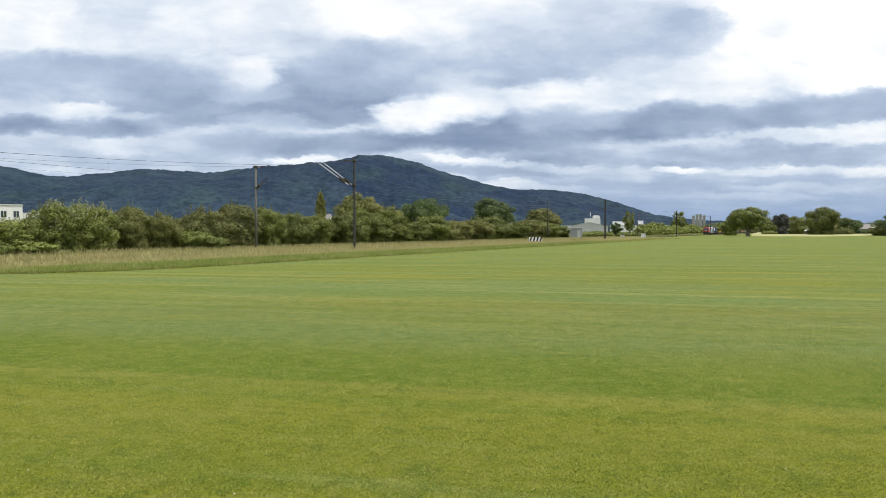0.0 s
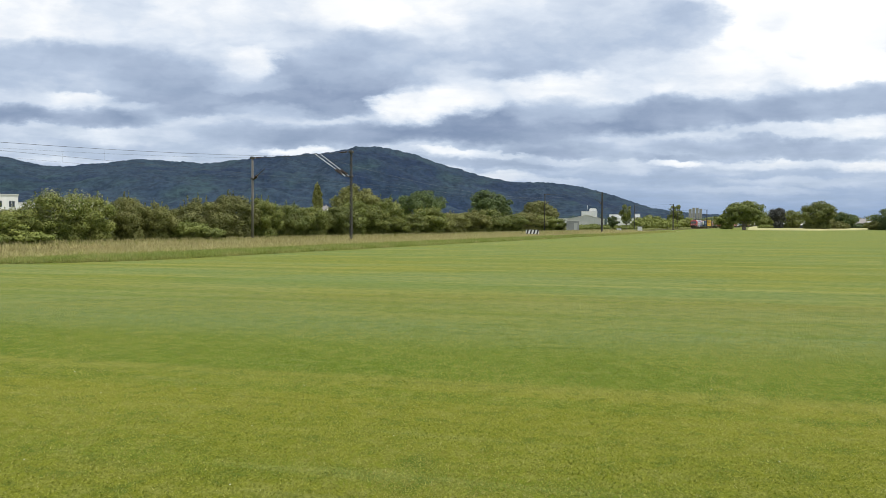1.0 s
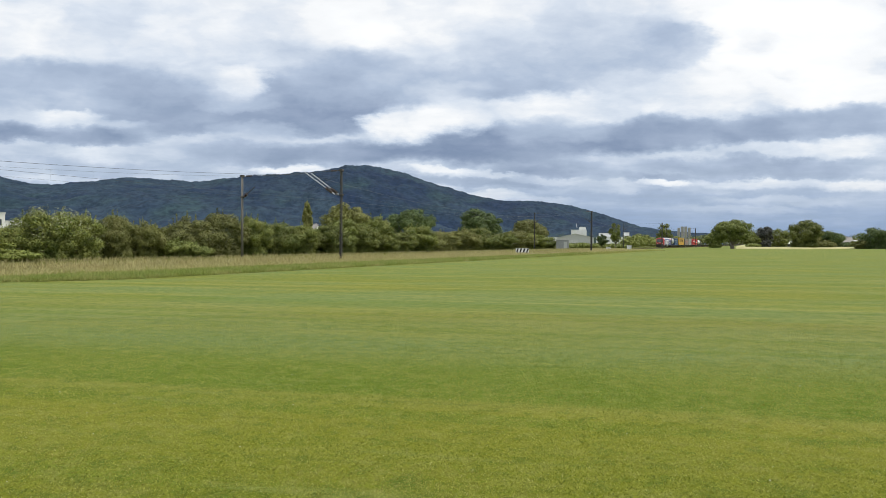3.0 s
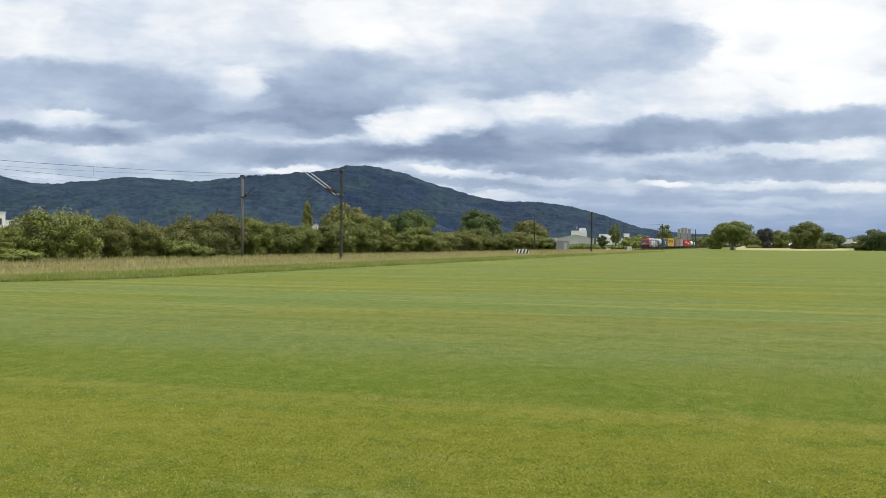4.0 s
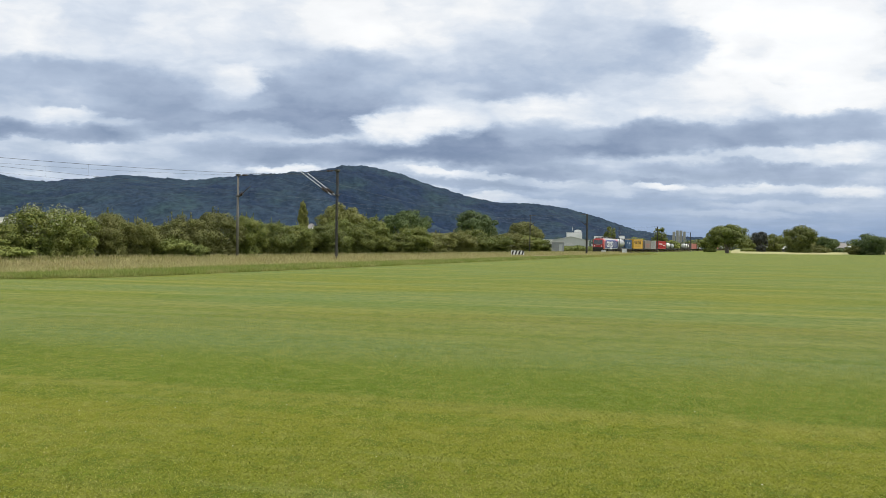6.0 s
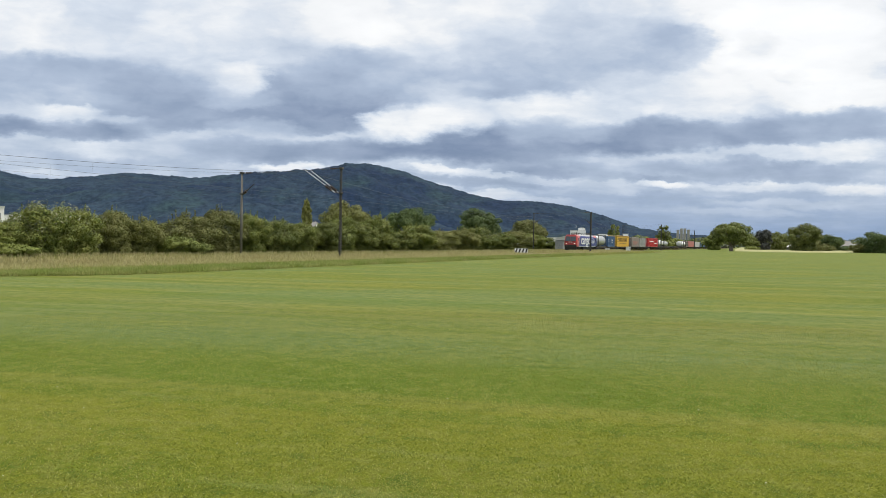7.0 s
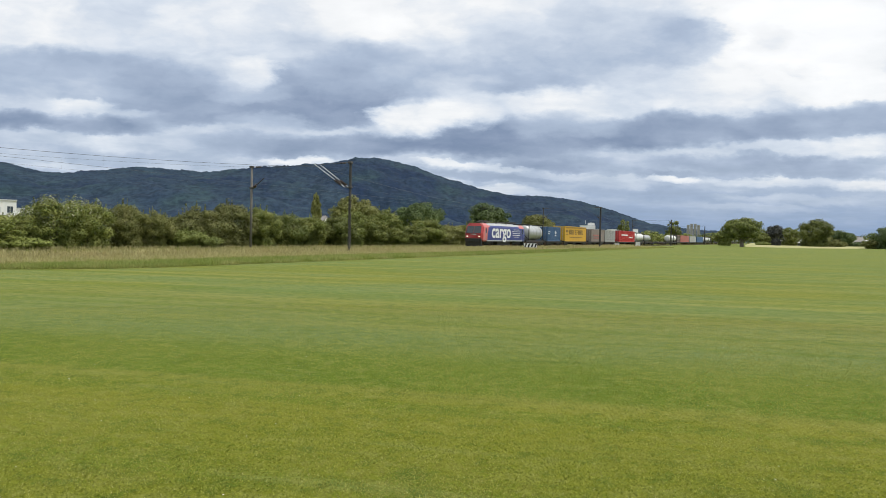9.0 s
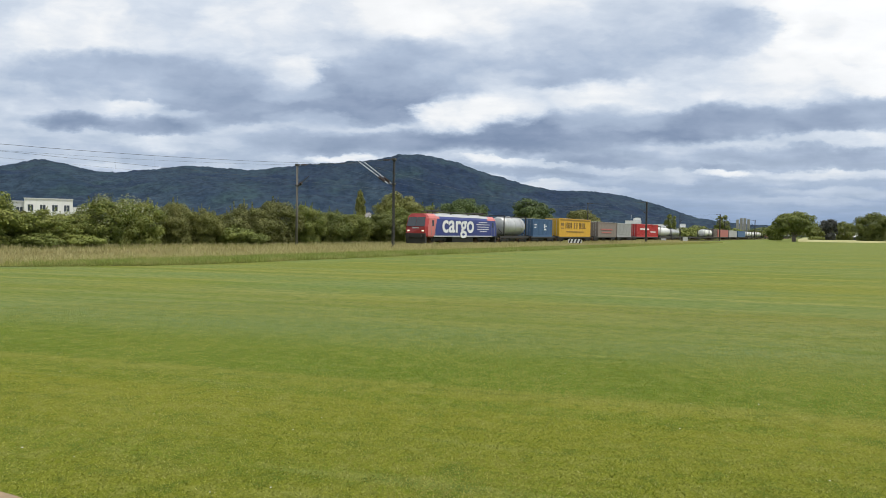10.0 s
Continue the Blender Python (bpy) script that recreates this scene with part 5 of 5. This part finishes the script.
def block(parent, name, x0, x1, y0, y1, z0, z1, mat, rows=0, cols=0, wx=0.5, wh=1.3, sill=1.0, label=""):
    """A walled block with a roof edge and rows of recessed windows on its -y face."""
    bm = fresh()
    box(bm, x0, x1, y0, y1, z0, z1, 0.02)
    wall = part(name, bm, mat, parent, label)
    for r in range(rows):
        for c in range(cols):
            cx = x0 + (x1 - x0) * (c + 0.5) / cols
            half = (x1 - x0) / cols * wx / 2
            zb = z0 + (z1 - z0) * r / rows + sill
            bm = fresh()
            box(bm, cx - half, cx + half, y0 - 0.03, y0 + 0.05, zb, zb + wh)
            win = part("window", bm, PANE, wall)
            bm = fresh()
            box(bm, cx - half - 0.1, cx + half + 0.1, y0 - 0.09, y0 + 0.02, zb - 0.12, zb)
            box(bm, cx - 0.04, cx + 0.04, y0 - 0.05, y0 + 0.02, zb, zb + wh)
            part("window_frame", bm, RENDER_WHITE, win)
    bm = fresh()
    box(bm, x0 - 0.15, x1 + 0.15, y0 - 0.15, y1 + 0.15, z1, z1 + 0.25)
    part("roof_edge", bm, ROOF_FLAT, parent)
    return wall


def gable(parent, x0, x1, y0, y1, z1, ridge, wall_mat, roof_mat, along_x=False):
    bm = fresh()
    ym, xm = (y0 + y1) / 2, (x0 + x1) / 2
    if along_x:
        sec = [(y0, -0.3), (y0, z1), (ym, ridge), (y1, z1), (y1, -0.3)]
        loft(bm, [[bm.verts.new((x, a, b)) for a, b in sec] for x in (x0, x1)])
    else:
        sec = [(x0, -0.3), (x0, z1), (xm, ridge), (x1, z1), (x1, -0.3)]
        loft(bm, [[bm.verts.new((a, y, b)) for a, b in sec] for y in (y0, y1)])
    wall = part("wall", bm, wall_mat, parent)
    for sg in (-1, 1):
        bm = fresh()
        th, ov = 0.16, 0.35
        if along_x:
            e = ym + sg * ((y1 - y0) / 2 + ov)
            ze = z1 - ov * (ridge - z1) / ((y1 - y0) / 2)
            rows = [[(x, ym, ridge + 0.02), (x, e, ze + 0.02), (x, e, ze + 0.02 + th), (x, ym, ridge + 0.02 + th)] for x in (x0 - ov, x1 + ov)]
        else:
            e = xm + sg * ((x1 - x0) / 2 + ov)
            ze = z1 - ov * (ridge - z1) / ((x1 - x0) / 2)
            rows = [[(xm, y, ridge + 0.02), (e, y, ze + 0.02), (e, y, ze + 0.02 + th), (xm, y, ridge + 0.02 + th)] for y in (y0 - ov, y1 + ov)]
        loft(bm, [[bm.verts.new(p) for p in r] for r in rows])
        part("roof", bm, roof_mat, parent)
    return wall


def facing(x, y):
    """A pose at (x, y) whose -y side looks at the field's near end."""
    return pose(x, y, 0, 0, 0, -math.degrees(math.atan2(x, y)))


def villa():
    ob = thing("white_building", facing(-103.5, 171.0), "white flat-roofed modern building behind the hedge", "building")
    block(ob, "wall", -6.5, 3.8, 0, 10, 0, 7.9, RENDER_WHITE, 2, 4, 0.45, 1.5, 1.1)
    block(ob, "wing", 3.8, 7.6, 1.5, 9, 0, 6.0, RENDER_WHITE, 2, 1, 0.4)
    block(ob, "side_wing", -10.8, -6.5, 2.0, 9, 0, 7.2, SHEET_GREY, 2, 2, 0.6)


def factory():
    ob = thing("factory_hall", facing(79.0, 392.0), "light grey metal factory hall with a shallow gable", "hall")
    gable(ob, -9.8, 9.8, 0, 40, 4.4, 6.6, SHEET_GREY, ROOF_FLAT)
    bm = fresh()
    box(bm, -3.0, 1.2, -0.06, 0.1, 0, 3.2)
    part("gate", bm, ROOF_FLAT, ob)
    ob = thing("factory_tower", facing(101.0, 490.0), "white factory tower block with a curved roof housing", "building")
    block(ob, "wall", -5.2, 5.2, 0, 10, 0, 10.4, RENDER_WHITE)
    bm = fresh()
    n = 14
    sec = [(0.0, 10.65)] + [(2.4 - 2.4 * math.cos(math.pi * i / n), 10.65 + 1.9 * math.sin(math.pi * i / n) ** 0.3) for i in range(1, n)] + [(4.8, 10.65)]
    loft(bm, [[bm.verts.new((x, y, z)) for x, z in sec] for y in (1.0, 8.0)])
    part("roof_housing", bm, RENDER_WHITE, ob)
    part("antenna", tube(fresh(), (-1.4, 4, 11.8), (-1.4, 4, 14.6), 0.10, 0.06, 8), RENDER_WHITE, ob)
    ob = thing("office_building", facing(125.0, 480.0), "long white office building with flat roofs", "building")
    block(ob, "wall", -14.0, 14.5, 0, 12, 0, 5.6, RENDER_WHITE, 1, 9, 0.45, 1.3, 2.4)
    block(ob, "roof_storey", -12.5, -3.0, 3, 10, 5.85, 8.2, RENDER_WHITE)
    block(ob, "plant_room", 3.6, 7.4, 3, 8, 5.85, 8.6, RENDER_WHITE)
    ob = thing("warehouse", facing(72.0, 470.0), "pale warehouse with a flat roof", "building")
    block(ob, "wall", -20.0, 24.0, 0, 14, 0, 5.2, RENDER_WHITE, 1, 9, 0.5, 1.0, 2.6)


def tower_blocks():
    for i, (dx, h) in enumerate(((-9.6, 32.0), (-3.2, 34.5), (3.2, 34.5), (9.6, 32.5))):
        ob = thing("tower_block", facing(499.0 + dx * 0.95, 1415.0 - dx * 0.33), "distant grey-brown concrete tower block", "tower block", "tower blocks on the skyline")
        block(ob, "wall", -2.7, 2.7, 0, 12, 0, h, TOWER_CONCRETE)
        bm = fresh()
        box(bm, -0.9, 0.9, -0.3, 0.2, 3, h - 1.5)
        part("stairwell", bm, CONCRETE, ob)


def house(x, y, w, d, h, ridge, turn, roof=None, wall=None):
    ob = thing("house", facing(x, y) @ pose(0, 0, 0, 0, 0, turn), "white rendered building with a pitched roof far behind", "house", "houses in the distance")
    wl = gable(ob, -w / 2, w / 2, 0, d, h, ridge, wall or RENDER_WHITE, roof or ROOF_TILE, True)
    for i in range(3):
        bm = fresh()
        cx = -w / 2 + w * (i + 0.5) / 3
        box(bm, cx - 0.5, cx + 0.5, -0.04, 0.06, h - 1.9, h - 0.6)
        part("window", bm, PANE, wl)
    bm = fresh()
    box(bm, w * 0.2, w * 0.2 + 0.6, d * 0.55, d * 0.55 + 0.6, ridge - 1.0, ridge + 0.7)
    part("chimney", bm, ROOF_TILE, ob)


def barrier():
    ob = thing("striped_barrier", on_line(49.3, 0.0, 0, -71) @ Matrix.Scale(0.9, 4), "black and white striped buffer board beside the tracks", "barrier")
    bm = fresh()
    box(bm, -1.1, 1.1, -0.04, 0.04, 0.30, 0.98, 0.01)
    board = part("board", bm, PAINT_WHITE, ob)
    for i in range(4):
        bm = fresh()
        x = -0.98 + 0.56 * i
        q = [(x - 0.06, 0.32), (x + 0.20, 0.32), (x + 0.40, 0.96), (x + 0.14, 0.96)]
        loft(bm, [[bm.verts.new((a, yy, b)) for a, b in q] for yy in (-0.048, 0.048)])
        part("stripe", bm, STRIPE_BLACK, board, "black slanted stripe")
    for x in (-0.8, 0.8):
        bm = fresh()
        box(bm, x - 0.05, x + 0.05, 0.04, 0.12, -0.2, 0.9)
        part("post", bm, MAST_DARK, ob)


def lineside():
    ob = thing("relay_hut", on_line(116.0, 13.0, 0, -74), "grey concrete relay hut with dark scrawls on its wall", "hut")
    block(ob, "wall", -1.5, 1.5, 0, 2.4, -0.1, 2.5, GRAFFITI)
    bm = fresh()
    box(bm, 0.3, 1.1, -0.05, 0.05, 0.1, 2.0)
    part("door", bm, SHEET_GREY, ob)
    for i, (s, o, w, h) in enumerate(((128.0, -0.6, 1.1, 1.15), (112.0, 1.0, 1.0, 0.8))):
        ob = thing("switch_cabinet", on_line(s, o, 0, -77), "small pale grey lineside switch cabinet on a plinth", "cabinet", "lineside cabinets")
        bm = fresh()
        box(bm, -w / 2, w / 2, -0.25, 0.25, 0.12, h, 0.02)
        part("body", bm, RENDER_WHITE, ob)
        bm = fresh()
        box(bm, -w / 2 - 0.06, w / 2 + 0.06, -0.32, 0.32, h, h + 0.08, 0.02)
        part("lid", bm, SHEET_GREY, ob)
        bm = fresh()
        box(bm, -w / 2 - 0.05, w / 2 + 0.05, -0.3, 0.3, -0.1, 0.12)
        part("plinth", bm, CONCRETE, ob)
        bm = fresh()
        box(bm, w * 0.3, w * 0.36, -0.28, -0.24, 0.5 * h, 0.65 * h)
        part("handle", bm, UNDER, ob)


def field_patches():
    bm = fresh()
    vs = [(109, 256), (127.7, 246.0), (186.5, 304.0), (262, 380), (520, 760), (330, 760), (180, 420)]
    lo = [bm.verts.new((x, y, -0.02)) for x, y in vs]
    hi = [bm.verts.new((x + (2.0 if i < 4 else 0.0), y + (5.0 if i < 4 else 0.0), 0.55)) for i, (x, y) in enumerate(vs)]
    loft(bm, [lo, hi])
    tagged(mesh_object("crop_field", bm, WHEAT), "pale yellow ripening grain field beyond the turf", "field", kind="structure")
    bm = fresh()
    rng = np.random.default_rng(3)
    pts = [((12 + 2 * rng.random()) * math.cos(a), (1.3 + 0.5 * rng.random()) * math.sin(a)) for a in np.linspace(0, 6.28, 40)[:-1]]
    loft(bm, [[bm.verts.new((x, y, z)) for x, y in pts] for z in (-0.2, 0.03)])
    ob = tagged(mesh_object("bare_earth", bm, EARTH), "bare reddish-brown earth beside the tracks", "earth", kind="structure")
    ob.matrix_basis = on_line(62, -0.6)
    # edge of the path on which the camera stands
    bm = fresh()
    n = 26
    up = [(-6.0 + 0.35 * i, 5.66 - 0.375 * 0.35 * i + 0.03 * rng.normal()) for i in range(n)]
    vs = [(-6.0, -6.0)] + [(3.1, -6.0)] + up[::-1]
    loft(bm, [[bm.verts.new((x, y, z)) for x, y in vs] for z in (-0.2, 0.015)])
    tagged(mesh_object("path", bm, EARTH), "pale dusty path beside the turf", "path", kind="structure")


villa()
factory()
ob = thing("peak_tower", pose(-258.0, 3590.0, 246.0), "tiny pale lookout tower on the mountain top", "tower")
bm = fresh()
box(bm, -3, 3, -3, 3, -10, 24)
part("shaft", bm, RENDER_WHITE, ob)
part("mast", tube(fresh(), (9, 0, -10), (9, 0, 26), 1.2, 0.6, 8), RENDER_WHITE, ob)
tower_blocks()
for row in ((-33.0, 262.0, 4, 6, 5.5, 7.8, 20), (-50.0, 300.0, 5, 6, 6.0, 8.6, -30), (3.5, 250.0, 9, 8, 3.2, 5.0, 35), (24.5, 245.0, 8, 8, 2.9, 4.6, 10)):
    house(*row)
# open shed: dark walls stand in for the shade under its white roof
house(160.7, 330.0, 10, 6, 2.0, 3.2, 6, RENDER_WHITE, MAST_DARK)
house(214.0, 369.0, 7, 6, 3.0, 5.2, 20, ROOF_TILE, RENDER_WHITE)
house(220.0, 372.0, 5, 5, 2.4, 3.8, -15, RENDER_WHITE, RENDER_WHITE)
barrier()
lineside()
field_patches()

# ---- the train's run ----


def nose_at(t):
    """Metres along the line at which the train's nose stands at t seconds."""
    k = 10.0 - t
    return 15.65 + 28.6 * k + 0.24 * k * k


def motions():
    for ob, back in TRAIN:
        z = ob.get("z", 0.0)
        walk(ob, [(t, on_line(nose_at(t) + back, TRACK_FAR, RAIL_Z + z)) for t in (0.0, 1.0, 2.0, 3.0, 4.0, 5.0, 6.0, 7.0, 8.0, 9.0, 10.0)])


motions()
